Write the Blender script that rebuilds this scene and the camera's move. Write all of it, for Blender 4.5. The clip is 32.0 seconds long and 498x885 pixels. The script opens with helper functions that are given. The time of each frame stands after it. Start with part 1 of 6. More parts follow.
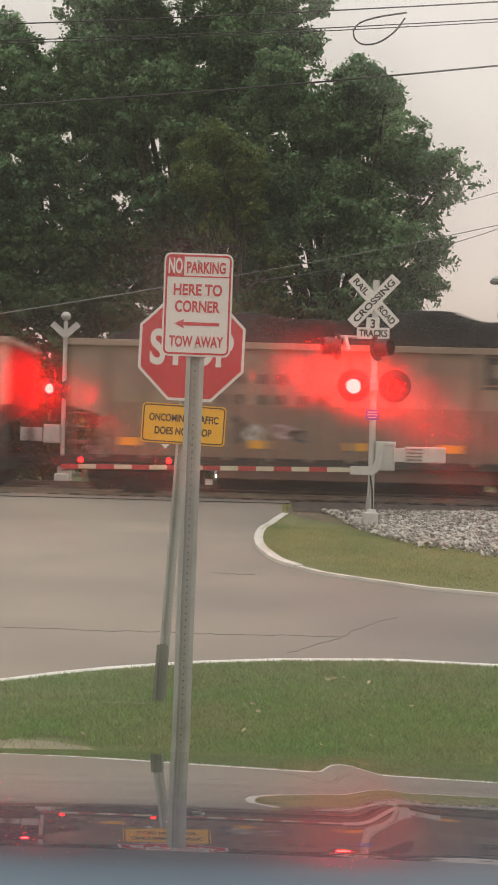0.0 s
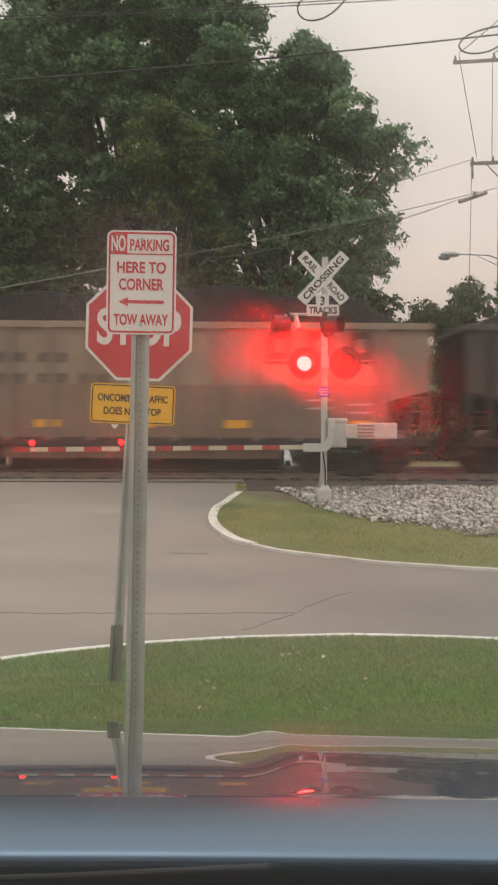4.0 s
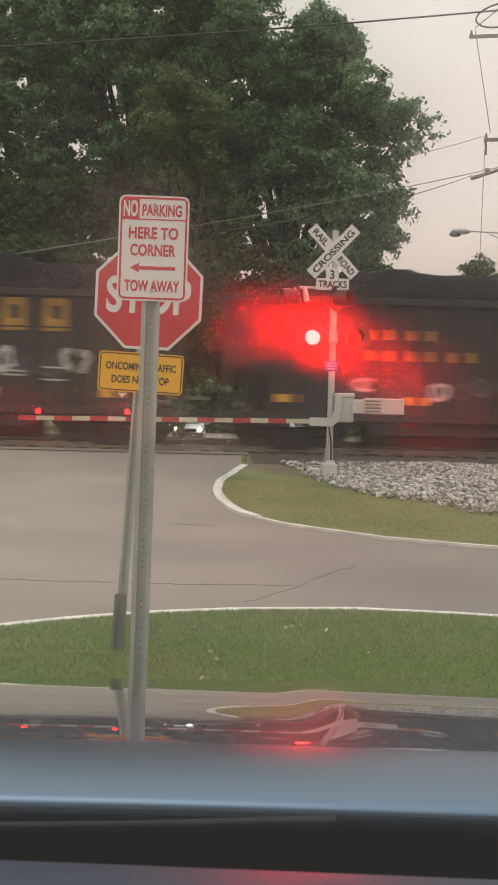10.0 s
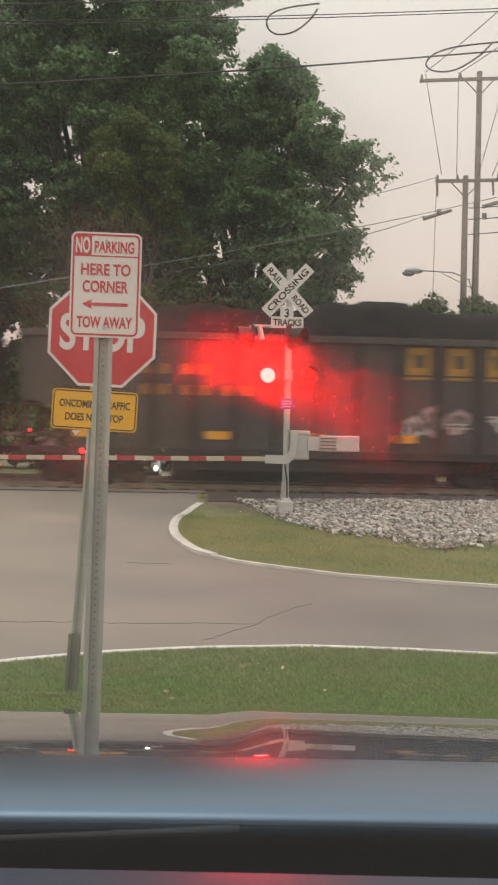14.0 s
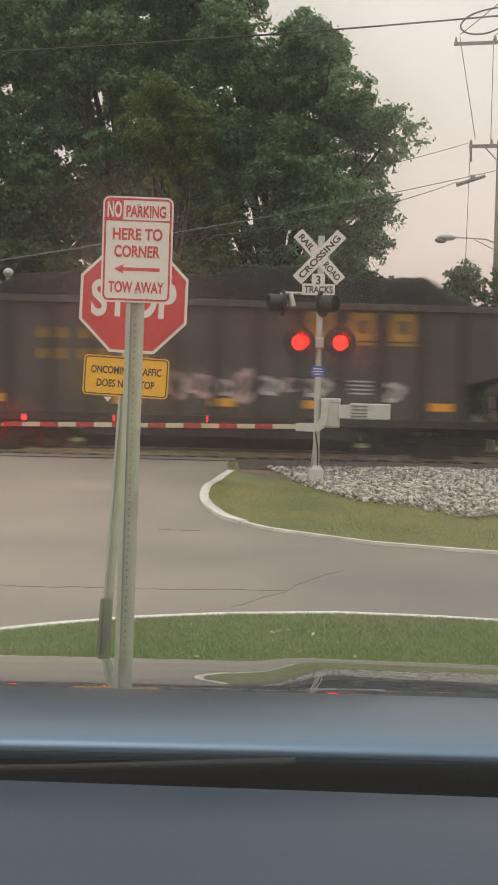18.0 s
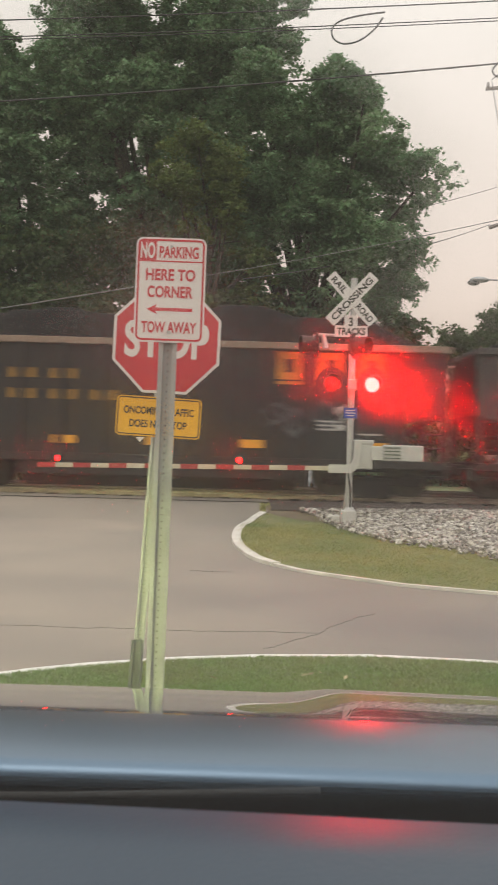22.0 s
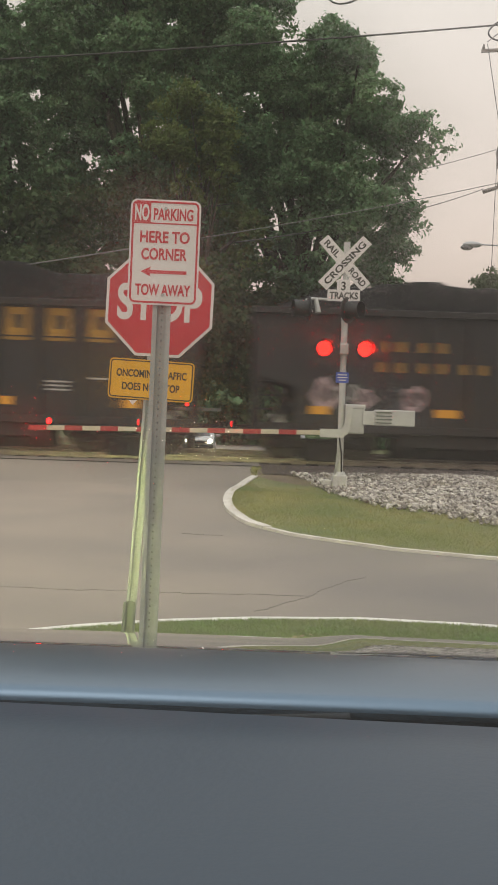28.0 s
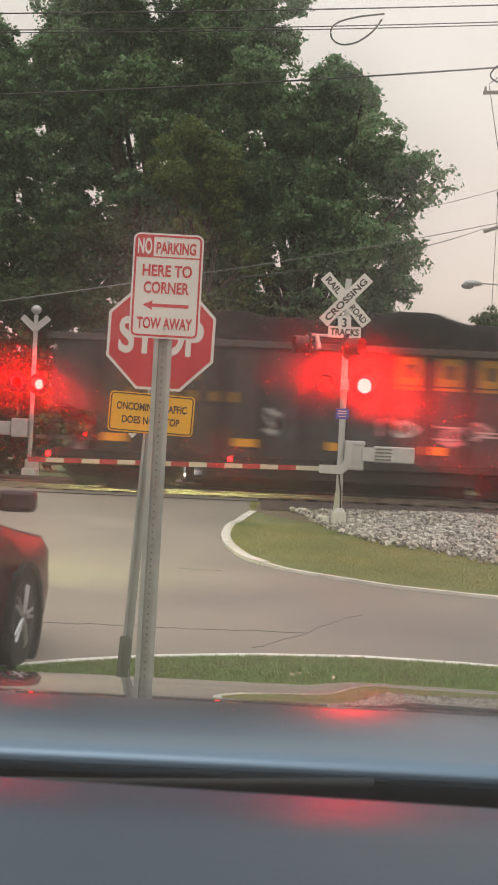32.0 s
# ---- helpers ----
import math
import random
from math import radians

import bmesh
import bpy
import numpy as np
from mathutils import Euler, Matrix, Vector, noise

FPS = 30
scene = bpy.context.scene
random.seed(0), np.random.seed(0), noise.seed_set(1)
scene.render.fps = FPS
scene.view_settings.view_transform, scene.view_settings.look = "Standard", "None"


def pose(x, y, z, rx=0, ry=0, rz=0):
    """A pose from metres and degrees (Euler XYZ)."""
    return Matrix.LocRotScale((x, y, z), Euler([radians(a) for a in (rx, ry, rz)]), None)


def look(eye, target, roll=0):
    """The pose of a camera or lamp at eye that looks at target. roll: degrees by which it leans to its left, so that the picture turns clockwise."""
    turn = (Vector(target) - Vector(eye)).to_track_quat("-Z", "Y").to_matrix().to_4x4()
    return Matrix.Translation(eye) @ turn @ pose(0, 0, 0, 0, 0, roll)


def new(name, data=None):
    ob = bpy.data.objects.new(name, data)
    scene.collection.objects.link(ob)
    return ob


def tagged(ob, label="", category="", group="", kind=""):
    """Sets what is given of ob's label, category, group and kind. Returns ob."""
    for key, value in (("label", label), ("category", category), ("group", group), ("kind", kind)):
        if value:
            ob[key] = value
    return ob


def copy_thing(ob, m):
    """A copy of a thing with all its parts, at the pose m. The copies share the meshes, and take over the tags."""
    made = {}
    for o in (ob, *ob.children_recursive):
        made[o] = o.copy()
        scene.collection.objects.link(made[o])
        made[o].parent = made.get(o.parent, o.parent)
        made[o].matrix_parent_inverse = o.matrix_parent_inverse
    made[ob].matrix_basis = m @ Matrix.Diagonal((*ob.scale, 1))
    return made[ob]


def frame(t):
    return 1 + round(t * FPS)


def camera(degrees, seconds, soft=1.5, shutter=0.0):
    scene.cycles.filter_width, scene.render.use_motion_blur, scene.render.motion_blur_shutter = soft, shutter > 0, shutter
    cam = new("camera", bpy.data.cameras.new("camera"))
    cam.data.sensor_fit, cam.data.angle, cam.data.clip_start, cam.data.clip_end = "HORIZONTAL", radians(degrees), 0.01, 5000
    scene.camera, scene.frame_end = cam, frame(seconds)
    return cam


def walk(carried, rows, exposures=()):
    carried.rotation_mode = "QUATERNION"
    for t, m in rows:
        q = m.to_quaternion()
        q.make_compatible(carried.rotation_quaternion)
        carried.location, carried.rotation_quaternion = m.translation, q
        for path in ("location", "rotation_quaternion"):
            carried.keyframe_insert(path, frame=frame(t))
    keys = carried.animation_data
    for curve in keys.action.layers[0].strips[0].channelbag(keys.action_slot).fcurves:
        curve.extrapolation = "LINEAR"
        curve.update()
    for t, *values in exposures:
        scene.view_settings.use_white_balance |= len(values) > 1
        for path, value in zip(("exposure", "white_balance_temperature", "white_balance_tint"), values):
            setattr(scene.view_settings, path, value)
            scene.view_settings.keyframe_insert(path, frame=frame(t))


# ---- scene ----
SECONDS = 32.0
PATH = [
    (0, (0.067, 0.173, 1.8235), (-0.0557, 10.1715, 1.9023), 1.51),
    (0.5, (0.064, 0.161, 1.8273), (-0.0072, 10.1603, 1.8874), 1.96),
    (1, (0.062, 0.175, 1.8262), (-0.0082, 10.1747, 1.8754), 1.99),
    (1.5, (0.068, 0.169, 1.8199), (-0.0479, 10.1681, 1.8070), 2.04),
    (2, (0.054, 0.168, 1.8226), (-0.1713, 10.1652, 1.7595), 1.53),
    (2.5, (0.065, 0.167, 1.8251), (-0.2280, 10.1627, 1.7880), 0.78),
    (3, (0.065, 0.155, 1.8236), (-0.1326, 10.1531, 1.9094), 0.61),
    (3.5, (0.079, 0.163, 1.8250), (0.1567, 10.1620, 1.9382), 0.76),
    (4, (0.095, 0.176, 1.8115), (0.3845, 10.1718, 1.7160), 0.27),
    (4.5, (0.085, 0.172, 1.8130), (0.5101, 10.1616, 1.6319), 0.43),
    (6.5, (0.083, 0.180, 1.7870), (0.5557, 10.1644, 1.5111), 2.07),
    (7, (0.086, 0.146, 1.7773), (0.4722, 10.1376, 1.6666), 2.19),
    (7.5, (0.086, 0.165, 1.7770), (0.4378, 10.1585, 1.7579), 2.15),
    (8, (0.086, 0.173, 1.7735), (0.3882, 10.1688, 1.8181), 2.07),
    (8.5, (0.082, 0.207, 1.7857), (0.1433, 10.2014, 2.1158), 2.4),
    (8.7, (0.084, 0.206, 1.7874), (-0.2141, 10.1873, 2.3207), 2.28),
    (8.9, (0.087, 0.205, 1.7890), (-0.4599, 10.1789, 2.2612), 2.15),
    (9, (0.088, 0.205, 1.7898), (-0.5328, 10.1779, 2.1734), 2.08),
    (9.1, (0.085, 0.206, 1.7895), (-0.4912, 10.1878, 1.9633), 2.09),
    (9.3, (0.079, 0.208, 1.7879), (-0.2939, 10.1995, 1.5877), 2.09),
    (9.5, (0.074, 0.211, 1.7863), (-0.0773, 10.2035, 1.4311), 2.1),
    (10, (0.080, 0.210, 1.7937), (0.3270, 10.2014, 1.4641), 1.51),
    (10.5, (0.082, 0.209, 1.7979), (0.3536, 10.2034, 1.6043), 1.4),
    (11, (0.087, 0.213, 1.7950), (0.2105, 10.2117, 1.8325), 1.03),
    (11.5, (0.089, 0.218, 1.7941), (0.0517, 10.2125, 2.1271), 0.45),
    (12, (0.088, 0.218, 1.7852), (-0.0561, 10.2108, 2.1221), 0.42),
    (12.5, (0.092, 0.213, 1.7846), (0.0305, 10.2096, 2.0152), 0.63),
    (13, (0.093, 0.213, 1.7869), (0.1749, 10.2103, 1.9942), 0.61),
    (13.5, (0.099, 0.215, 1.7852), (0.4369, 10.2084, 1.9012), 0.85),
    (14, (0.094, 0.218, 1.7833), (0.7192, 10.1983, 1.8042), 1.22),
    (14.5, (0.096, 0.207, 1.7816), (0.8319, 10.1794, 1.6649), 1.05),
    (16.5, (0.090, 0.229, 1.7749), (0.5693, 10.2145, 1.5292), 1.14),
    (17, (0.091, 0.228, 1.7722), (0.5328, 10.2143, 1.5092), 1.13),
    (17.5, (0.089, 0.237, 1.7746), (0.5029, 10.2245, 1.5045), 1.27),
    (18, (0.089, 0.229, 1.7721), (0.4505, 10.2191, 1.5043), 1.36),
    (18.5, (0.084, 0.237, 1.7705), (0.3580, 10.2289, 1.4902), 1.31),
    (19, (0.087, 0.234, 1.7679), (0.2507, 10.2287, 1.4780), 1.22),
    (19.5, (0.084, 0.240, 1.7660), (0.1374, 10.2363, 1.5168), 1.41),
    (20, (0.084, 0.233, 1.7692), (-0.0335, 10.2302, 1.5705), 1.2),
    (20.5, (0.086, 0.241, 1.7663), (-0.0452, 10.2395, 1.6175), 0.85),
    (21, (0.087, 0.233, 1.7634), (-0.0378, 10.2323, 1.7623), 1.15),
    (21.5, (0.085, 0.223, 1.7570), (-0.0737, 10.2212, 1.8165), 1.45),
    (22, (0.092, 0.246, 1.7635), (0.1554, 10.2454, 1.8606), 1.51),
    (22.5, (0.091, 0.243, 1.7685), (0.5681, 10.2310, 1.8724), 1.59),
    (23, (0.087, 0.226, 1.7664), (0.7370, 10.2048, 1.8327), 1.4),
    (23.5, (0.089, 0.220, 1.7664), (0.6075, 10.2066, 1.7776), 1.07),
    (24, (0.094, 0.203, 1.7674), (0.3907, 10.1985, 1.6618), 0.99),
    (24.5, (0.092, 0.194, 1.7624), (0.3213, 10.1898, 1.5736), 1.17),
    (26.5, (0.085, 0.215, 1.7644), (0.3554, 10.2073, 1.4948), 1.37),
    (27, (0.084, 0.213, 1.7634), (0.3452, 10.2068, 1.5292), 1.42),
    (27.5, (0.082, 0.234, 1.7656), (0.2900, 10.2289, 1.5357), 1.75),
    (28, (0.082, 0.231, 1.7598), (0.2338, 10.2271, 1.5400), 1.84),
    (28.5, (0.080, 0.233, 1.7611), (0.2081, 10.2305, 1.5829), 1.73),
    (29, (0.084, 0.237, 1.7613), (0.2265, 10.2356, 1.6325), 1.73),
    (29.5, (0.085, 0.238, 1.7615), (0.2649, 10.2362, 1.6707), 1.71),
    (30, (0.085, 0.239, 1.7597), (0.2703, 10.2368, 1.6868), 1.72),
    (30.5, (0.083, 0.245, 1.7580), (0.2698, 10.2432, 1.7061), 1.78),
    (31, (0.081, 0.242, 1.7583), (0.2856, 10.2398, 1.7342), 2.0),
    (31.5, (0.082, 0.244, 1.7554), (0.2832, 10.2424, 1.7744), 1.92),
    (32, (0.079, 0.255, 1.7585), (0.2259, 10.2533, 1.8507), 2.59),
]

cam = camera(25.0, SECONDS, soft=1.4, shutter=0.6)
walk(cam, [(t, look(eye, aim, roll)) for t, eye, aim, roll in PATH], exposures=[(0.0, 0.0), (4.5, 0.0), (7.0, 0.10), (8.0, 0.17), (9.0, 0.0), (10.0, 0.03), (13.0, 0.0), (17.0, 0.04), (19.0, 0.08), (20.0, 0.13), (21.0, 0.18), (22.0, 0.17), (23.0, 0.06), (24.0, 0.04), (27.0, 0.06), (28.0, 0.0), (29.0, 0.03), (30.0, 0.13), (32.0, 0.10)])

# ---- world and sun: an overcast dusk, paler and pinker towards the horizon ----
world = bpy.data.worlds.new("dusk_sky")
scene.world = world
world.use_nodes = True
wn, wl = world.node_tree.nodes, world.node_tree.links
wn.clear()
w_out, w_bg = wn.new("ShaderNodeOutputWorld"), wn.new("ShaderNodeBackground")
w_sky, w_mix, w_ramp = wn.new("ShaderNodeTexSky"), wn.new("ShaderNodeMix"), wn.new("ShaderNodeValToRGB")
w_geo, w_sep = wn.new("ShaderNodeTexCoord"), wn.new("ShaderNodeSeparateXYZ")
w_sky.sky_type, w_sky.sun_disc = "NISHITA", False
w_sky.sun_elevation, w_sky.sun_rotation = radians(4), radians(200)
w_scale = wn.new("ShaderNodeVectorMath")
w_scale.operation = "SCALE"
w_scale.inputs["Scale"].default_value = 0.1
w_mix.data_type = "RGBA"
w_mix.inputs["Factor"].default_value = 0.9
w_ramp.color_ramp.elements[0].position, w_ramp.color_ramp.elements[0].color = 0.0, (0.72, 0.545, 0.475, 1)
w_ramp.color_ramp.elements[1].position, w_ramp.color_ramp.elements[1].color = 1.0, (1.92, 1.88, 1.80, 1)
e = w_ramp.color_ramp.elements.new(0.13)
e.color = (0.86, 0.705, 0.62, 1)
e = w_ramp.color_ramp.elements.new(0.40)
e.color = (0.98, 0.91, 0.835, 1)
e = w_ramp.color_ramp.elements.new(0.62)
e.color = (1.56, 1.5, 1.40, 1)
wl.new(w_geo.outputs["Generated"], w_sep.inputs[0])
wl.new(w_sep.outputs["Z"], w_ramp.inputs["Fac"])
wl.new(w_sky.outputs["Color"], w_scale.inputs[0])
wl.new(w_scale.outputs["Vector"], w_mix.inputs["A"])
wl.new(w_ramp.outputs["Color"], w_mix.inputs["B"])
wl.new(w_mix.outputs["Result"], w_bg.inputs["Color"])
wl.new(w_bg.outputs["Background"], w_out.inputs["Surface"])
w_bg.inputs["Strength"].default_value = 1.0

sun = new("sun", bpy.data.lights.new("sun", "SUN"))
sun.data.energy, sun.data.angle, sun.data.color = 0.45, radians(25), (1.0, 0.86, 0.74)
sun.matrix_world = look((0, 0, 30), (4, 9, 8))


# ---- materials ----
def mat(name, color, rough=0.6, metal=0.0, dark=0.75, scale=6.0, fine=60.0, bump=0.15, stain=None, emit=0.0, spec=0.5, island=0.0, per_object=0.0, coat=0.0):
    """A surface with broad and fine variation of its colour, fine relief and uneven gloss."""
    m = bpy.data.materials.new(name)
    m.use_nodes = True
    n, l = m.node_tree.nodes, m.node_tree.links
    b = n["Principled BSDF"]
    tc = n.new("ShaderNodeTexCoord")
    big, small = n.new("ShaderNodeTexNoise"), n.new("ShaderNodeTexNoise")
    big.inputs["Scale"].default_value, big.inputs["Detail"].default_value = scale, 6
    small.inputs["Scale"].default_value, small.inputs["Detail"].default_value = fine, 3
    l.new(tc.outputs["Object"], big.inputs["Vector"])
    l.new(tc.outputs["Object"], small.inputs["Vector"])
    ramp = n.new("ShaderNodeValToRGB")
    ramp.color_ramp.elements[0].position, ramp.color_ramp.elements[1].position = 0.32, 0.68
    low = tuple(c * dark for c in color) if stain is None else stain
    ramp.color_ramp.elements[0].color, ramp.color_ramp.elements[1].color = (*low, 1), (*color, 1)
    l.new(big.outputs["Fac"], ramp.inputs["Fac"])
    mul = n.new("ShaderNodeMix")
    mul.data_type, mul.blend_type = "RGBA", "MULTIPLY"
    mul.inputs["Factor"].default_value = 1.0
    span = n.new("ShaderNodeMapRange")
    span.inputs["To Min"].default_value, span.inputs["To Max"].default_value = 0.5 + 0.5 * dark, 1.5 - 0.5 * dark
    l.new(small.outputs["Fac"], span.inputs["Value"])
    l.new(ramp.outputs["Color"], mul.inputs["A"])
    l.new(span.outputs["Result"], mul.inputs["B"])
    last = mul.outputs["Result"]
    if island or per_object:
        hue = n.new("ShaderNodeHueSaturation")
        src = n.new("ShaderNodeNewGeometry").outputs["Random Per Island"] if island else n.new("ShaderNodeObjectInfo").outputs["Random"]
        amount = island or per_object
        r1, r2 = n.new("ShaderNodeMapRange"), n.new("ShaderNodeMapRange")
        r1.inputs["To Min"].default_value, r1.inputs["To Max"].default_value = 1 - amount, 1 + amount
        r2.inputs["To Min"].default_value, r2.inputs["To Max"].default_value = 0.5 - 0.05 * amount, 0.5 + 0.05 * amount
        l.new(src, r1.inputs["Value"])
        l.new(src, r2.inputs["Value"])
        l.new(r1.outputs["Result"], hue.inputs["Value"])
        l.new(r2.outputs["Result"], hue.inputs["Hue"])
        l.new(last, hue.inputs["Color"])
        last = hue.outputs["Color"]
    l.new(last, b.inputs["Base Color"])
    if bump:
        bp = n.new("ShaderNodeBump")
        bp.inputs["Strength"].default_value, bp.inputs["Distance"].default_value = bump, 0.01
        l.new(small.outputs["Fac"], bp.inputs["Height"])
        l.new(bp.outputs["Normal"], b.inputs["Normal"])
    rr = n.new("ShaderNodeMapRange")
    rr.inputs["To Min"].default_value, rr.inputs["To Max"].default_value = max(rough - 0.1, 0.02), min(rough + 0.1, 1)
    l.new(big.outputs["Fac"], rr.inputs["Value"])
    l.new(rr.outputs["Result"], b.inputs["Roughness"])
    b.inputs["Metallic"].default_value = metal
    b.inputs["Specular IOR Level"].default_value = spec
    b.inputs["Coat Weight"].default_value = coat
    b.inputs["Coat Roughness"].default_value = 0.04
    if emit:
        b.inputs["Emission Color"].default_value = (*color, 1)
        b.inputs["Emission Strength"].default_value = emit
    return m


def glow(name, color, strength):
    m = bpy.data.materials.new(name)
    m.use_nodes = True
    n, l = m.node_tree.nodes, m.node_tree.links
    n.clear()
    em, out = n.new("ShaderNodeEmission"), n.new("ShaderNodeOutputMaterial")
    em.inputs["Color"].default_value, em.inputs["Strength"].default_value = (*color, 1), strength
    l.new(em.outputs[0], out.inputs["Surface"])
    return m


def tinted_glass(name, color, gloss=0.08):
    m = bpy.data.materials.new(name)
    m.use_nodes = True
    n, l = m.node_tree.nodes, m.node_tree.links
    n.clear()
    tr, gl, mx, out = n.new("ShaderNodeBsdfTransparent"), n.new("ShaderNodeBsdfGlossy"), n.new("ShaderNodeMixShader"), n.new("ShaderNodeOutputMaterial")
    tr.inputs["Color"].default_value = (*color, 1)
    gl.inputs["Roughness"].default_value = 0.1
    mx.inputs["Fac"].default_value = gloss
    l.new(tr.outputs[0], mx.inputs[1])
    l.new(gl.outputs[0], mx.inputs[2])
    l.new(mx.outputs[0], out.inputs["Surface"])
    return m


ASPHALT = mat("worn_asphalt", (0.218, 0.196, 0.172), 0.85, dark=0.80, scale=0.33, fine=55, bump=0.35, stain=(0.16, 0.146, 0.133))
CRACK = mat("crack_sealant", (0.178, 0.162, 0.146), 0.8, scale=2)
GRASS = mat("lawn_soil", (0.10, 0.125, 0.042), 0.95, dark=0.6, scale=1.2, fine=40, bump=0.6, stain=(0.10, 0.095, 0.045))
DRYGRASS = mat("dry_lawn_soil", (0.17, 0.16, 0.068), 0.95, dark=0.7, scale=0.8, fine=30, bump=0.6, stain=(0.085, 0.115, 0.04))
BLADE = mat("grass_blade", (0.16, 0.265, 0.07), 0.7, dark=0.55, scale=1.1, fine=5, bump=0, island=0.5, stain=(0.22, 0.245, 0.09))
DRYBLADE = mat("dry_grass_blade", (0.35, 0.32, 0.11), 0.75, dark=0.6, scale=0.7, fine=4, bump=0, island=0.4, stain=(0.15, 0.205, 0.055))
DIRT = mat("bare_dirt", (0.26, 0.22, 0.16), 0.95, dark=0.7, scale=3, fine=50, bump=0.5)
BROWNSOIL = mat("brown_track_soil", (0.15, 0.112, 0.078), 0.95, dark=0.65, scale=2.5, fine=35, bump=0.5)
BALLAST_BED = mat("ballast_bed", (0.15, 0.13, 0.112), 0.95, dark=0.6, scale=2, fine=18, bump=0.8)
BALLAST = mat("ballast_stone", (0.385, 0.365, 0.34), 0.9, dark=0.5, scale=2.2, fine=25, bump=0.3, island=0.65, stain=(0.27, 0.24, 0.21))
TIE = mat("creosoted_timber", (0.045, 0.035, 0.03), 0.9, dark=0.6, scale=3, fine=30)
TRACKBED = mat("dark_brown_trackbed", (0.052, 0.036, 0.031), 0.95, dark=0.6, scale=1.5, fine=25, bump=0.6)
RAIL = mat("rail_steel", (0.30, 0.25, 0.22), 0.35, metal=0.8, dark=0.6, scale=2)
WHITEPAINT = mat("road_paint_white", (0.72, 0.71, 0.68), 0.7, dark=0.85, scale=2.5, fine=40, bump=0.1)
STRAW = mat("fallen_leaf_tan", (0.42, 0.34, 0.20), 0.8, dark=0.7, island=0.4, bump=0)
KERB = mat("white_kerb", (0.66, 0.63, 0.58), 0.8, dark=0.66, scale=3, fine=30, bump=0.2)
GALV = mat("galvanised_steel", (0.40, 0.42, 0.41), 0.45, metal=0.5, dark=0.75, scale=5, fine=70, bump=0.05)
GALV_OLD = mat("weathered_green_steel", (0.17, 0.19, 0.16), 0.6, metal=0.4, dark=0.7, scale=6, fine=60)
HOLE = mat("punched_hole", (0.17, 0.17, 0.17), 0.9, bump=0)
SIGNWHITE = mat("reflective_white_sheeting", (0.68, 0.65, 0.63), 0.4, dark=0.93, scale=5, fine=90, bump=0.02)
SIGNRED = mat("reflective_red_sheeting", (0.52, 0.022, 0.035), 0.4, dark=0.85, scale=5, fine=90, bump=0.02)
SIGNYELLOW = mat("reflective_yellow_sheeting", (0.78, 0.40, 0.02), 0.4, dark=0.88, scale=6, fine=90, bump=0.02)
SIGNBLACK = mat("sign_black", (0.03, 0.025, 0.02), 0.5, bump=0)
SIGNBLUE = mat("sign_blue", (0.06, 0.10, 0.42), 0.4, dark=0.85)
SIGNBACK = mat("bare_aluminium", (0.55, 0.54, 0.52), 0.5, metal=0.15, dark=0.8)
SILVER = mat("silver_signal_paint", (0.55, 0.55, 0.53), 0.45, metal=0.25, dark=0.78, scale=4, fine=50, bump=0.08)
CASEGREY = mat("grey_signal_case", (0.50, 0.50, 0.48), 0.5, metal=0.1, dark=0.8, scale=4, fine=50)
BLACKMETAL = mat("black_signal_hood", (0.02, 0.02, 0.02), 0.55, dark=0.7)
LENS = tinted_glass("dark_red_lens", (0.95, 0.22, 0.21))
LAMP = glow("lit_red_lamp", (1.0, 0.022, 0.022), 1000.0)
DIMLAMP = glow("fading_red_lamp", (1.0, 0.24, 0.14), 4.5)
ARMLAMP = glow("lit_gate_lamp", (1.0, 0.0014, 0.0014), 60.0)
HEADLAMP = glow("lit_headlamp", (1.0, 0.86, 0.55), 60.0)
HIGHBEAM = glow("lit_high_beam", (1.0, 0.62, 0.20), 1500.0)
BEAM = glow("lit_low_beam", (0.92, 1.0, 0.36), 320000.0)
GATEWHITE = mat("weathered_gate_white", (0.54, 0.49, 0.38), 0.6, dark=0.8, scale=3, fine=40, bump=0.05)
STRIPERED = mat("gate_red", (0.36, 0.03, 0.035), 0.5, dark=0.8, scale=4)
CONCRETE = mat("pale_concrete", (0.55, 0.54, 0.51), 0.85, dark=0.8, scale=4, fine=40, bump=0.3)
BARK = mat("bark", (0.085, 0.07, 0.055), 0.95, dark=0.5, scale=4, fine=25, bump=0.9)
LEAF = mat("maple_leaf", (0.215, 0.325, 0.16), 0.65, dark=0.55, scale=0.42, fine=1.7, bump=0, island=0.5, stain=(0.088, 0.165, 0.078))
LEAF_WARM = mat("yellowing_leaf", (0.18, 0.23, 0.065), 0.75, dark=0.6, scale=0.5, fine=4, bump=0, island=0.45, stain=(0.08, 0.11, 0.04))
LEAF_VINE = mat("vine_leaf", (0.085, 0.125, 0.045), 0.8, dark=0.55, scale=0.7, fine=4, bump=0, island=0.4)


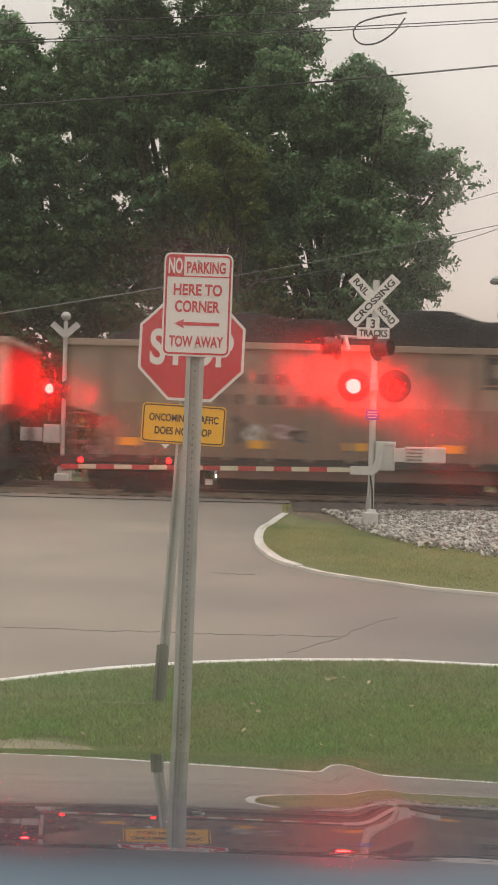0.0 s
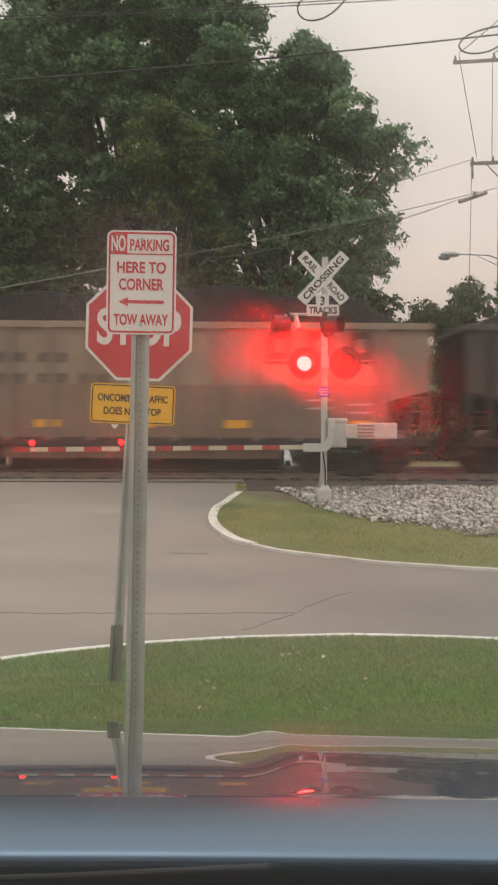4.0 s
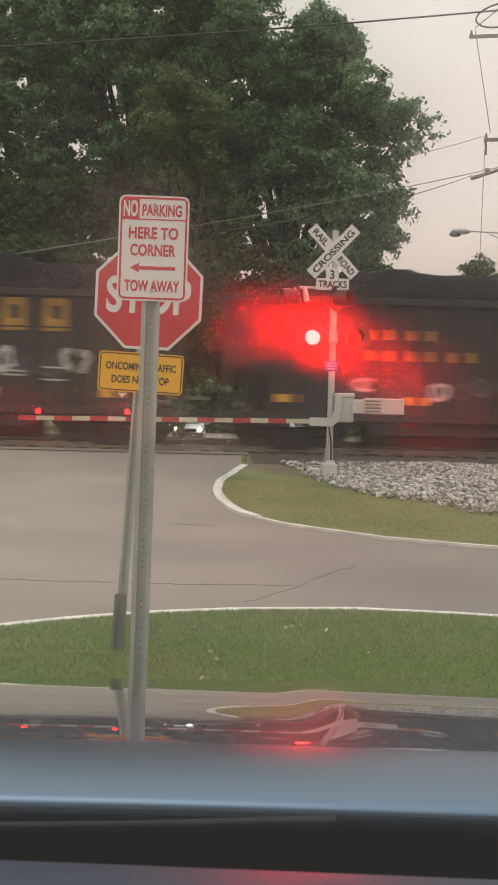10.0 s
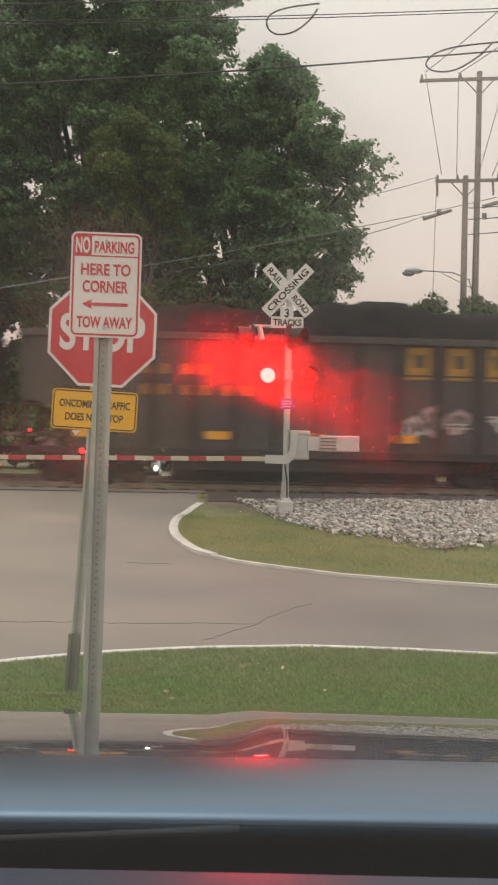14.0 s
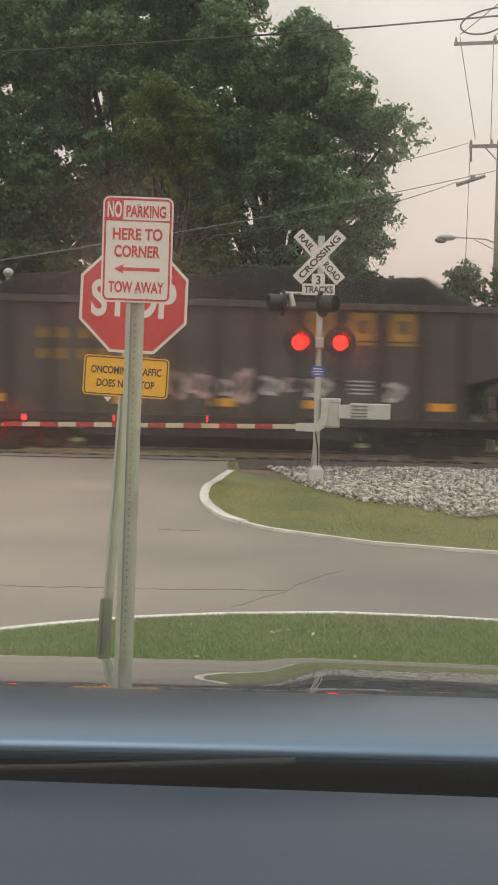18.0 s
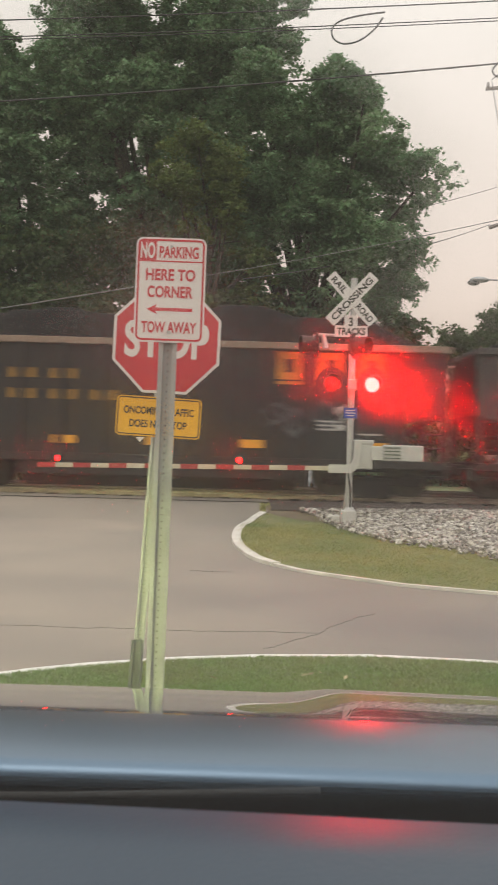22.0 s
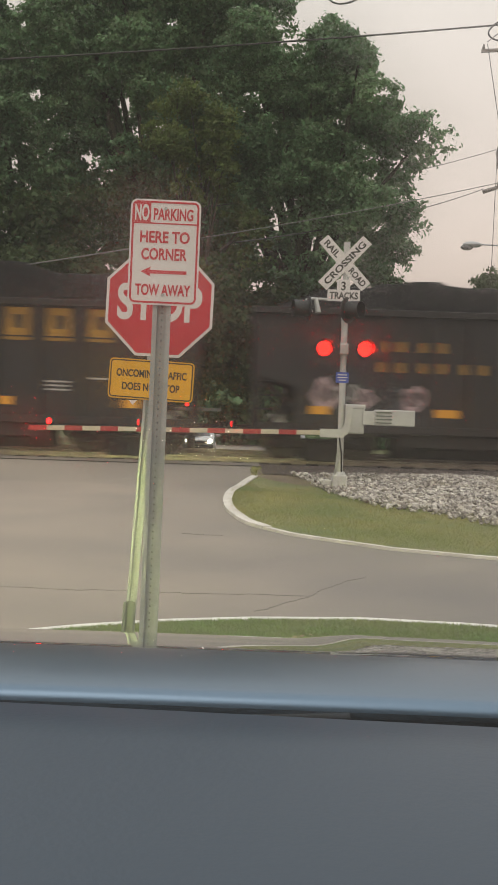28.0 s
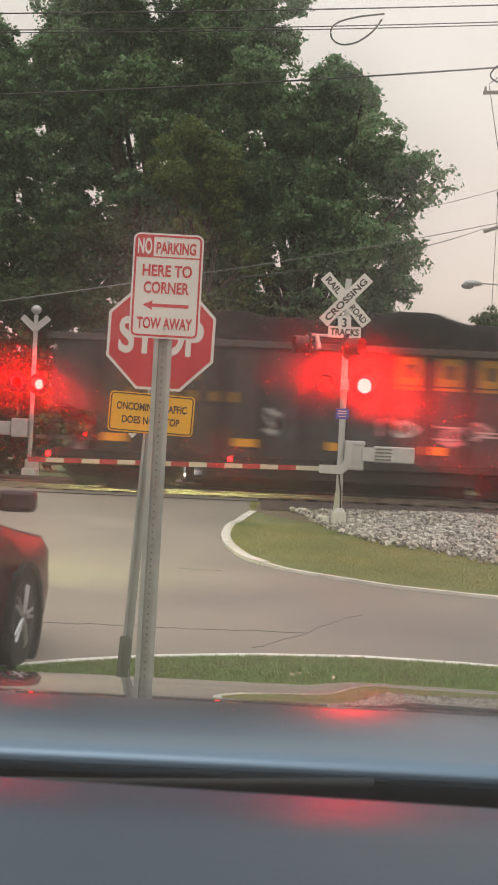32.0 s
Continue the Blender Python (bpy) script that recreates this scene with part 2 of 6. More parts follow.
def tint_road_warm(m):
    """The through street is paler and warmer, partly warm light painted in, the side street greyer: a drift across the
    paving, broken up by patches.
    """
    n, l = m.node_tree.nodes, m.node_tree.links
    b = n["Principled BSDF"]
    tc, sx, no, ad, mr, rp, mu = n.new("ShaderNodeTexCoord"), n.new("ShaderNodeSeparateXYZ"), n.new("ShaderNodeTexNoise"), n.new("ShaderNodeMath"), n.new("ShaderNodeMapRange"), n.new("ShaderNodeValToRGB"), n.new("ShaderNodeMix")
    no.inputs["Scale"].default_value, no.inputs["Detail"].default_value = 0.5, 4
    mr.inputs["From Min"].default_value, mr.inputs["From Max"].default_value = -3.0, 4.0
    ad.operation = "ADD"
    rp.color_ramp.elements[0].position, rp.color_ramp.elements[0].color = 0.35, (1.27, 1.20, 1.10, 1)
    rp.color_ramp.elements[1].position, rp.color_ramp.elements[1].color = 1.0, (0.70, 0.72, 0.76, 1)
    mu.data_type, mu.blend_type = "RGBA", "MULTIPLY"
    mu.inputs["Factor"].default_value = 1.0
    l.new(tc.outputs["Object"], sx.inputs[0])
    l.new(tc.outputs["Object"], no.inputs["Vector"])
    l.new(sx.outputs["X"], mr.inputs["Value"])
    l.new(mr.outputs["Result"], ad.inputs[0])
    l.new(no.outputs["Fac"], ad.inputs[1])
    half = n.new("ShaderNodeMath")
    half.operation, half.inputs[1].default_value = "MULTIPLY", 0.66
    l.new(ad.outputs[0], half.inputs[0])
    l.new(half.outputs[0], rp.inputs["Fac"])
    l.new(b.inputs["Base Color"].links[0].from_socket, mu.inputs["A"])
    l.new(rp.outputs["Color"], mu.inputs["B"])
    l.new(mu.outputs["Result"], b.inputs["Base Color"])


tint_road_warm(ASPHALT)


def let_through(m, share):
    """Leaves pass some of the light on to their far side."""
    n, l = m.node_tree.nodes, m.node_tree.links
    b, out = n["Principled BSDF"], n["Material Output"]
    tl, mx = n.new("ShaderNodeBsdfTranslucent"), n.new("ShaderNodeMixShader")
    mx.inputs["Fac"].default_value = share
    l.new(b.inputs["Base Color"].links[0].from_socket, tl.inputs["Color"])
    l.new(b.outputs[0], mx.inputs[1])
    l.new(tl.outputs[0], mx.inputs[2])
    l.new(mx.outputs[0], out.inputs["Surface"])


for leafy in (LEAF, LEAF_WARM, LEAF_VINE):
    let_through(leafy, 0.45)
for grassy in (BLADE, DRYBLADE):
    let_through(grassy, 0.3)
POLEWOOD = mat("weathered_pole_wood", (0.20, 0.17, 0.145), 0.9, dark=0.65, scale=2, fine=30, bump=0.4)
WIRE = mat("weathered_cable", (0.05, 0.05, 0.05), 0.6, bump=0)
BRIGHTWIRE = mat("bright_cable", (0.24, 0.25, 0.23), 0.5, metal=0.4, bump=0)
LAMPHEAD = mat("street_lamp_grey", (0.35, 0.37, 0.38), 0.4, metal=0.4)
PORCELAIN = mat("insulator", (0.12, 0.10, 0.09), 0.25)

CAR_TAN = mat("tan_hopper_paint", (0.275, 0.20, 0.15), 0.7, dark=0.72, scale=0.9, fine=14, bump=0.1, per_object=0.05)
CAR_PALE = mat("sun_bleached_tan_paint", (0.39, 0.315, 0.245), 0.7, dark=0.72, scale=0.9, fine=14, bump=0.1, per_object=0.05)
CAR_BLACK = mat("sooty_black_paint", (0.022, 0.0185, 0.018), 0.7, dark=0.6, scale=0.9, fine=14, bump=0.1, per_object=0.1)
CAR_GREY = mat("dusty_grey_paint", (0.066, 0.057, 0.054), 0.75, dark=0.65, scale=0.9, fine=14, bump=0.1, per_object=0.08)
CAR_BLUE = mat("faded_blue_paint", (0.082, 0.086, 0.096), 0.7, dark=0.65, scale=0.9, fine=14, bump=0.1)
# Posts are darker than the side sheets; the dark one has shading in its colour.
POST_TAN = mat("tan_post_tone", (0.22, 0.162, 0.124), 0.75, dark=0.65, scale=1.5, fine=14)
POST_DARK = mat("dark_post_shading", (0.030, 0.025, 0.024), 0.75, dark=0.6, scale=1.5, fine=14)
UNDER = mat("underframe_grime", (0.035, 0.028, 0.026), 0.85, dark=0.6, scale=2, fine=20)
UNDER_TAN = mat("rusty_hopper_bay", (0.16, 0.095, 0.07), 0.85, dark=0.6, scale=1.5, fine=20)
WHEEL = mat("wheel_steel", (0.09, 0.075, 0.065), 0.6, metal=0.5, dark=0.6)
COAL = mat("coal", (0.014, 0.012, 0.012), 0.95, dark=0.6, scale=3, fine=9, bump=1.0, spec=0.1)
LETTER_YELLOW = mat("stencil_yellow", (0.38, 0.20, 0.03), 0.7, dark=0.5, scale=2, fine=18)
LETTER_BLACK = mat("stencil_black", (0.06, 0.05, 0.045), 0.7, dark=0.7, scale=2, fine=18)
CONSPIC = mat("reflector_strip", (0.75, 0.34, 0.02), 0.4, dark=0.85, scale=3)
RUSTBAND = mat("rusty_lower_panel", (0.225, 0.14, 0.105), 0.75, dark=0.7, scale=0.9, fine=14)
CHALK = mat("chalky_white_paint", (0.52, 0.50, 0.48), 0.8, dark=0.55, scale=1.6, fine=9, bump=0)
TEALTAG = mat("teal_spray_paint", (0.10, 0.24, 0.24), 0.8, dark=0.6, scale=1.6, fine=9, bump=0)
PINKTAG = mat("mauve_spray_paint", (0.42, 0.30, 0.31), 0.8, dark=0.6, scale=1.6, fine=9, bump=0)
DARKTAG = mat("charcoal_spray_paint", (0.075, 0.075, 0.085), 0.8, dark=0.5, scale=1.6, fine=9, bump=0)

HOODPAINT = mat("dark_blue_car_paint", (0.022, 0.040, 0.065), 0.4, dark=0.97, scale=0.5, fine=500, bump=0.0, coat=1.0, spec=0.08)
# Blue sky sheen of the lip is put into its metal colour.
LIPPAINT = mat("sky_tinted_satin_lip", (0.100, 0.146, 0.200), 0.32, metal=0.9, dark=0.97, scale=0.5, fine=500, bump=0.0, spec=0.5)
HOODPAINT.node_tree.nodes["Principled BSDF"].inputs["Coat IOR"].default_value = 1.6
HOODPAINT.node_tree.nodes["Principled BSDF"].inputs["Coat Roughness"].default_value = 0.007
DASH = mat("grey_dash_vinyl", (0.025, 0.042, 0.065), 0.42, dark=0.95, scale=5, fine=900, bump=0.02, spec=0.35)
BLACKPLASTIC = mat("black_cowl_plastic", (0.014, 0.015, 0.017), 0.6, dark=0.8, scale=6, fine=200, bump=0.1, spec=0.15)
RUBBER = mat("tyre_rubber", (0.022, 0.022, 0.022), 0.85, dark=0.8, scale=10, fine=120)
ALLOY = mat("alloy_rim", (0.45, 0.45, 0.46), 0.3, metal=0.9, dark=0.85)
SUVPAINT = mat("dark_maroon_car_paint", (0.05, 0.008, 0.010), 0.35, dark=0.9, scale=6, fine=300, bump=0, coat=0.25, spec=0.25)
CARGLASS = mat("dark_car_glass", (0.015, 0.018, 0.02), 0.05, dark=0.95, bump=0, spec=0.8)
FARPAINT = mat("silver_car_paint", (0.28, 0.29, 0.30), 0.25, metal=0.3, dark=0.9, bump=0, coat=0.6)


# ---- mesh tools ----
def part(name, bm, material, parent=None, label="", smooth=False):
    me = bpy.data.meshes.new(name)
    bm.to_mesh(me)
    bm.free()
    for m in material if isinstance(material, (list, tuple)) else (material,):
        me.materials.append(m)
    if smooth:
        for p in me.polygons:
            p.use_smooth = True
    ob = new(name, me)
    ob.parent = parent
    if label:
        ob["label"] = label
    return ob


def shared(name, me, parent, m=Matrix()):
    ob = new(name, me)
    ob.parent, ob.matrix_local = parent, m
    return ob


def pyd(name, verts, faces, material, parent=None, label="", smooth=False):
    me = bpy.data.meshes.new(name)
    me.from_pydata(verts, [], faces)
    me.materials.append(material)
    me.update()
    if smooth:
        me.polygons.foreach_set("use_smooth", [True] * len(me.polygons))
    ob = new(name, me)
    ob.parent = parent
    if label:
        ob["label"] = label
    return ob


def quads(name, v, material, parent=None, label=""):
    """A mesh of loose quads from an array of corners, four to a quad."""
    me = bpy.data.meshes.new(name)
    n = len(v)
    me.vertices.add(n)
    me.vertices.foreach_set("co", np.ascontiguousarray(v, dtype=np.float32).ravel())
    me.loops.add(n)
    me.loops.foreach_set("vertex_index", np.arange(n, dtype=np.int32))
    me.polygons.add(n // 4)
    me.polygons.foreach_set("loop_start", np.arange(0, n, 4, dtype=np.int32))
    me.update(calc_edges=True)
    me.materials.append(material)
    ob = new(name, me)
    ob.parent = parent
    if label:
        ob["label"] = label
    return ob


def empty(name, m=Matrix(), **tags):
    ob = new(name)
    ob.matrix_world = m
    return tagged(ob, **tags)


def box(bm, lo, hi, bevel=0.0, m=None):
    c, s = [(a + b) / 2 for a, b in zip(lo, hi)], [abs(b - a) for a, b in zip(lo, hi)]
    made = bmesh.ops.create_cube(bm, size=1, matrix=Matrix.Translation(c) @ Matrix.Diagonal((*s, 1)))["verts"]
    if bevel:
        edges = list({e for v in made for e in v.link_edges})
        made = bmesh.ops.bevel(bm, geom=edges, offset=bevel, segments=2, affect="EDGES", profile=0.5)["verts"]
    if m is not None:
        bmesh.ops.transform(bm, matrix=m, verts=list(made))
    return bm


def boxed(lo, hi, bevel=0.0):
    return box(bmesh.new(), lo, hi, bevel)


def rod(bm, a, b, r, r2=None, seg=10):
    a, b = Vector(a), Vector(b)
    d = b - a
    m = Matrix.Translation((a + b) / 2) @ d.to_track_quat("Z", "Y").to_matrix().to_4x4()
    bmesh.ops.create_cone(bm, cap_ends=True, segments=seg, radius1=r, radius2=r if r2 is None else r2, depth=d.length, matrix=m)
    return bm


def rodded(a, b, r, r2=None, seg=10):
    return rod(bmesh.new(), a, b, r, r2, seg)


def prism(outline, depth, bevel=0.0):
    """An outline in x and z, given depth along y from 0 to depth."""
    bm = bmesh.new()
    f = bm.faces.new([bm.verts.new((x, 0, z)) for x, z in outline])
    ext = bmesh.ops.extrude_face_region(bm, geom=[f])["geom"]
    bmesh.ops.translate(bm, vec=(0, depth, 0), verts=[v for v in ext if isinstance(v, bmesh.types.BMVert)])
    bmesh.ops.recalc_face_normals(bm, faces=bm.faces[:])
    return bm


def rounded(w, h, r, n=5):
    pts = []
    for cx, cz, a0 in ((w / 2 - r, h / 2 - r, 0), (-w / 2 + r, h / 2 - r, 90), (-w / 2 + r, -h / 2 + r, 180), (w / 2 - r, -h / 2 + r, 270)):
        pts += [(cx + r * math.cos(radians(a0 + 90 * i / n)), cz + r * math.sin(radians(a0 + 90 * i / n))) for i in range(n + 1)]
    return pts


def frame_band(w, h, r, t, depth):
    """A rounded rectangular band, t wide."""
    bm = bmesh.new()
    outer, inner = rounded(w, h, r), rounded(w - 2 * t, h - 2 * t, max(r - t, 0.002))
    vs = [[bm.verts.new((x, y, z)) for x, z in ring] for y in (0, -depth) for ring in (outer, inner)]
    n = len(outer)
    for i in range(n):
        j = (i + 1) % n
        bm.faces.new((vs[2][i], vs[2][j], vs[3][j], vs[3][i]))
        bm.faces.new((vs[0][i], vs[0][j], vs[2][j], vs[2][i]))
        bm.faces.new((vs[3][i], vs[3][j], vs[1][j], vs[1][i]))
    return bm


def lettering(name, text, width, height, material, parent, m, label=""):
    """Letters fitted to a width and a height, facing -y, a hair thick."""
    cu = bpy.data.curves.new("type", "FONT")
    cu.body, cu.extrude, cu.offset = text, 0.0006, 0.03
    ob = bpy.data.objects.new("type", cu)
    scene.collection.objects.link(ob)
    me = bpy.data.meshes.new_from_object(ob.evaluated_get(bpy.context.evaluated_depsgraph_get()))
    bpy.data.objects.remove(ob)
    co = np.empty(len(me.vertices) * 3)
    me.vertices.foreach_get("co", co)
    co = co.reshape(-1, 3)
    lo, hi = co.min(0), co.max(0)
    out = np.empty_like(co)
    out[:, 0] = (co[:, 0] - (lo[0] + hi[0]) / 2) * width / (hi[0] - lo[0])
    out[:, 1] = -co[:, 2]
    out[:, 2] = (co[:, 1] - (lo[1] + hi[1]) / 2) * height / (hi[1] - lo[1])
    me.vertices.foreach_set("co", out.ravel())
    me.materials.clear()
    me.materials.append(material)
    me.update()
    t = new(name, me)
    t.parent, t.matrix_local = parent, m
    if label:
        t["label"] = label
    return t


def tube(name, pts, r, material, parent=None, label="", seg=6):
    """A round strand along points."""
    bm = bmesh.new()
    rings = []
    pts = [Vector(p) for p in pts]
    for i, p in enumerate(pts):
        d = (pts[min(i + 1, len(pts) - 1)] - pts[max(i - 1, 0)]).normalized()
        q = d.to_track_quat("Z", "Y").to_matrix()
        rings.append([bm.verts.new(p + q @ Vector((r * math.cos(2 * math.pi * k / seg), r * math.sin(2 * math.pi * k / seg), 0))) for k in range(seg)])
    for a, b in zip(rings, rings[1:]):
        for k in range(seg):
            bm.faces.new((a[k], a[(k + 1) % seg], b[(k + 1) % seg], b[k]))
    bm.faces.new(rings[0][::-1])
    bm.faces.new(rings[-1])
    return part(name, bm, material, parent, label, smooth=True)


def sag(a, b, drop, n=24):
    a, b = Vector(a), Vector(b)
    return [a.lerp(b, i / n) - Vector((0, 0, drop * 4 * (i / n) * (1 - i / n))) for i in range(n + 1)]


# ---- ground: one sheet, rising to the track and to the street where the car stands ----
def ground_z(y):
    return float(np.interp(y, [-500, 2.6, 5.6, 9, 21.6, 24.2, 34, 40, 50, 64, 500], [0.36, 0.36, 0.0, 0, 0.43, 0.72, 0.72, 0.35, -0.2, -0.35, -0.35]))


def sheet(name, columns, lift, material, rows=None, **tags):
    """A strip of surface over columns of (x, y_from, y_to), following the ground, lifted by a few millimetres."""
    verts, faces = [], []
    n = rows or 24
    for x, y0, y1 in columns:
        for i in range(n + 1):
            y = y0 + (y1 - y0) * i / n
            verts.append((x, y, ground_z(y) + lift))
    for c in range(len(columns) - 1):
        for i in range(n):
            a = c * (n + 1) + i
            faces.append((a, a + n + 1, a + n + 2, a + 1))
    return tagged(pyd(name, verts, faces, material), **tags)


ys = sorted(set([-400, -200, -100, -60, -40, -20, -10] + list(np.arange(-5, 30, 0.5)) + [2.6, 5.6, 9, 21.6, 24.2] + [34, 40, 50, 64] + [37, 45, 60, 90, 140, 220, 400]))
xs = [-400, -200, -100, -60, -40, -25, -15, -10, -7, -5, -3, -2, -1, 0, 1, 2, 3, 5, 7, 10, 15, 25, 40, 60, 100, 200, 400]
gv = [(x, y, ground_z(y) - 0.012) for x in xs for y in ys]
gf = [(i * len(ys) + j, (i + 1) * len(ys) + j, (i + 1) * len(ys) + j + 1, i * len(ys) + j + 1) for i in range(len(xs) - 1) for j in range(len(ys) - 1)]
tagged(pyd("ground", gv, gf, GRASS), label="grass-covered ground sloping gently up to the railway", category="ground", kind="structure")


def near_line(x):
    return float(np.interp(x, [-60, -2.64, -2.62, -1.92, -1.54, -1.12, -0.46, 0.29, 1.28, 2.14, 2.9, 6, 14, 60], [-60, -60, 8.46, 8.86, 9.17, 9.42, 9.71, 9.91, 10.02, 9.92, 9.76, 9.1, 7.6, 0]))


def island_low(x):
    return float(np.interp(x, [0.03, 0.06, 0.11, 0.18, 0.33, 0.6, 0.9, 1.2, 2.13, 3.0, 3.95, 7, 14, 60], [19.0, 18.2, 17.6, 17.2, 16.3, 15.7, 15.2, 14.9, 14.1, 13.7, 13.35, 12.7, 11.8, 9]))


def island_high(x):
    return float(np.interp(x, [0.03, 0.06, 0.12, 0.25, 0.4, 0.56], [19.0, 20.0, 20.8, 21.5, 22.2, 22.75]))


wide = [-2.62, -2.3, -1.92, -1.7, -1.5, -1.3, -1.1, -0.8, -0.46, -0.1]
east = [0.03, 0.06, 0.11, 0.18, 0.25, 0.33, 0.4, 0.5, 0.56, 0.75, 0.9, 1.2, 1.6, 2.13, 2.6, 3.0, 3.5, 3.95, 5, 7, 10, 14, 25, 60]
cols = [(x, near_line(x), 24.3) for x in wide] + [(0.029, near_line(0.03), 24.3)]
sheet("road", cols, 0.0, ASPHALT, 40, label="worn pale grey asphalt street with hairline cracks", category="road", kind="structure")
sheet("road", [(x, near_line(x), island_low(x)) for x in [0.029] + east[1:]], 0.0, ASPHALT, 24, label="worn pale grey asphalt side street", category="road", kind="structure")
sheet("road", [(x, island_high(x), 24.3) for x in east if x <= 0.56], 0.001, ASPHALT, 10, label="asphalt edge beside the grass island", category="road", kind="structure")
for y0, y1, n in ((-60.0, 2.6, 20), (2.6, 5.6, 6), (5.6, 9.0, 6), (9.0, 21.6, 12), (21.6, 24.2, 4)):
    sheet("road", [(x, y0, y1) for x in (-60, -25, -10, -5, -2.62)], 0.0, ASPHALT, n, label="worn grey asphalt street running up to the crossing", category="road", kind="structure")
sheet("road", [(x, -60.0, 2.6) for x in (-2.62, 0, 5, 9)], 0.004, ASPHALT, 20, label="grey asphalt street on which the waiting car stands", category="road", kind="structure")
sheet("road", [(x, 29.3, 139.3) for x in (-7, -4, -2, 0, 3.6)], 0.006, ASPHALT, 110, label="asphalt road leading on behind the railway", category="road", kind="structure")
sheet("grass_island", [(x, island_low(x), island_high(x)) for x in east if x <= 0.56] + [(x, island_low(x), 24.2) for x in east if x > 0.56], 0.03, DRYGRASS, 24, label="dry yellowish grass island beside the signal", category="grass", kind="structure")


def ribbon(name, pts, width, height, material, **tags):
    """A painted line or a low kerb along points of the ground."""
    bm = bmesh.new()
    rows = []
    for i, (x, y) in enumerate(pts):
        d = Vector((pts[min(i + 1, len(pts) - 1)][0] - pts[max(i - 1, 0)][0], pts[min(i + 1, len(pts) - 1)][1] - pts[max(i - 1, 0)][1]))
        nrm = Vector((-d.y, d.x)).normalized() * width / 2
        z = ground_z(y)
        rows.append([bm.verts.new(p) for p in ((x + nrm.x, y + nrm.y, z - 0.02), (x + nrm.x, y + nrm.y, z + height), (x - nrm.x, y - nrm.y, z + height), (x - nrm.x, y - nrm.y, z - 0.02))])
    for a, b in zip(rows, rows[1:]):
        for k in range(3):
            bm.faces.new((a[k], a[k + 1], b[k + 1], b[k]))
    bm.faces.new(rows[0])
    bm.faces.new(rows[-1][::-1])
    bmesh.ops.recalc_face_normals(bm, faces=bm.faces[:])
    return tagged(part(name, bm, material), **tags)


ribbon("edge_line", [(x, near_line(x) - 0.02) for x in np.concatenate([np.linspace(-2.62, -1.95, 6), np.linspace(-1.9, 3, 40), np.linspace(3.4, 14, 12)])], 0.11, 0.006, WHITEPAINT,
       label="white painted edge line along the lawn", category="road marking", kind="structure")
nose = [(x, island_high(x)) for x in (0.56, 0.4, 0.25, 0.12, 0.06)] + [(0.03, 19.0)] + [(x, island_low(x)) for x in (0.06, 0.11, 0.18, 0.33, 0.6)]
for _ in range(2):
    nose = [nose[0]] + [(a[0] + (b[0] - a[0]) * f, a[1] + (b[1] - a[1]) * f) for a, b in zip(nose, nose[1:]) for f in (0.25, 0.75)] + [nose[-1]]
ribbon("kerb", nose, 0.15, 0.05, KERB, label="white-painted low kerb round the island's nose", category="kerb", kind="structure")
ribbon("edge_line", [(x, island_low(x)) for x in (0.6, 0.9, 1.2, 1.6, 2.13, 2.6, 3.0, 3.5, 3.95, 5, 7, 10, 14, 25)], 0.085, 0.035, KERB, label="white painted edge along the grass island", category="road marking", kind="structure")
random.seed(4)
for name, pts, w in (("crack", [(-2.4, 11.0), (-1.3, 10.94), (-0.7, 10.96), (-0.24, 10.91), (0.3, 10.98), (0.89, 10.97)], 0.014), ("crack", [(0.34, 10.17), (0.6, 10.55), (0.89, 10.96), (1.0, 11.3), (1.24, 11.7), (1.55, 12.15)], 0.014),
                     ("crack", [(-0.53, 15.03), (-0.25, 14.98), (0.0, 14.96)], 0.045)):
    fine = []
    for a, b in zip(pts, pts[1:]):
        fine += [(a[0] + (b[0] - a[0]) * i / 6 + random.uniform(-0.02, 0.02), a[1] + (b[1] - a[1]) * i / 6 + random.uniform(-0.03, 0.03)) for i in range(6)]
    ribbon(name, fine + [pts[-1]], w, 0.005, CRACK, label="dark sealed crack across the asphalt", category="crack", kind="structure")

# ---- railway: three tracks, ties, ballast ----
sheet("track_bed", [(x, 24.3, 34.0) for x in (-460, -60, -10, 0.6, 10, 60, 460)], 0.0, TRACKBED, 6, label="dark brown track bed of the railway", category="track bed", kind="structure")
sheet("crossing_surface", [(x, 24.25, 29.3) for x in (-7, -4, -2, 0.7)], 0.02, ASPHALT, 6, label="asphalt crossing surface between the rails", category="road", kind="structure")
sheet("ballast_bed", [(x, y, 24.25) for x, y in ((1.3, 23.6), (1.6, 22.6), (1.85, 21.0), (2.2, 19.8), (2.8, 18.9), (3.5, 18.0), (3.9, 17.3), (4.6, 17.7), (5.3, 18.3), (7, 18.4), (10, 18.5), (20, 18.5), (60, 18.5))], 0.045, BALLAST_BED, 16,
      label="bed of crushed stone beside the track", category="gravel", kind="structure")
sheet("track_shoulder", [(x, 22.95, 24.3) for x in (0.72, 2, 5, 10, 30, 60)], 0.052, TRACKBED, 4, label="dark brown ground between the stones and the track", category="soil", kind="structure")
RAIL_Z = 0.86
TRACKS = (26.75, 30.9)


def rail_profile():
    return [(-0.07, -0.16), (0.07, -0.16), (0.07, -0.145), (0.012, -0.125), (0.012, -0.04), (0.036, -0.03), (0.036, 0), (-0.036, 0), (-0.036, -0.03), (-0.012, -0.04), (-0.012, -0.125), (-0.07, -0.145)]


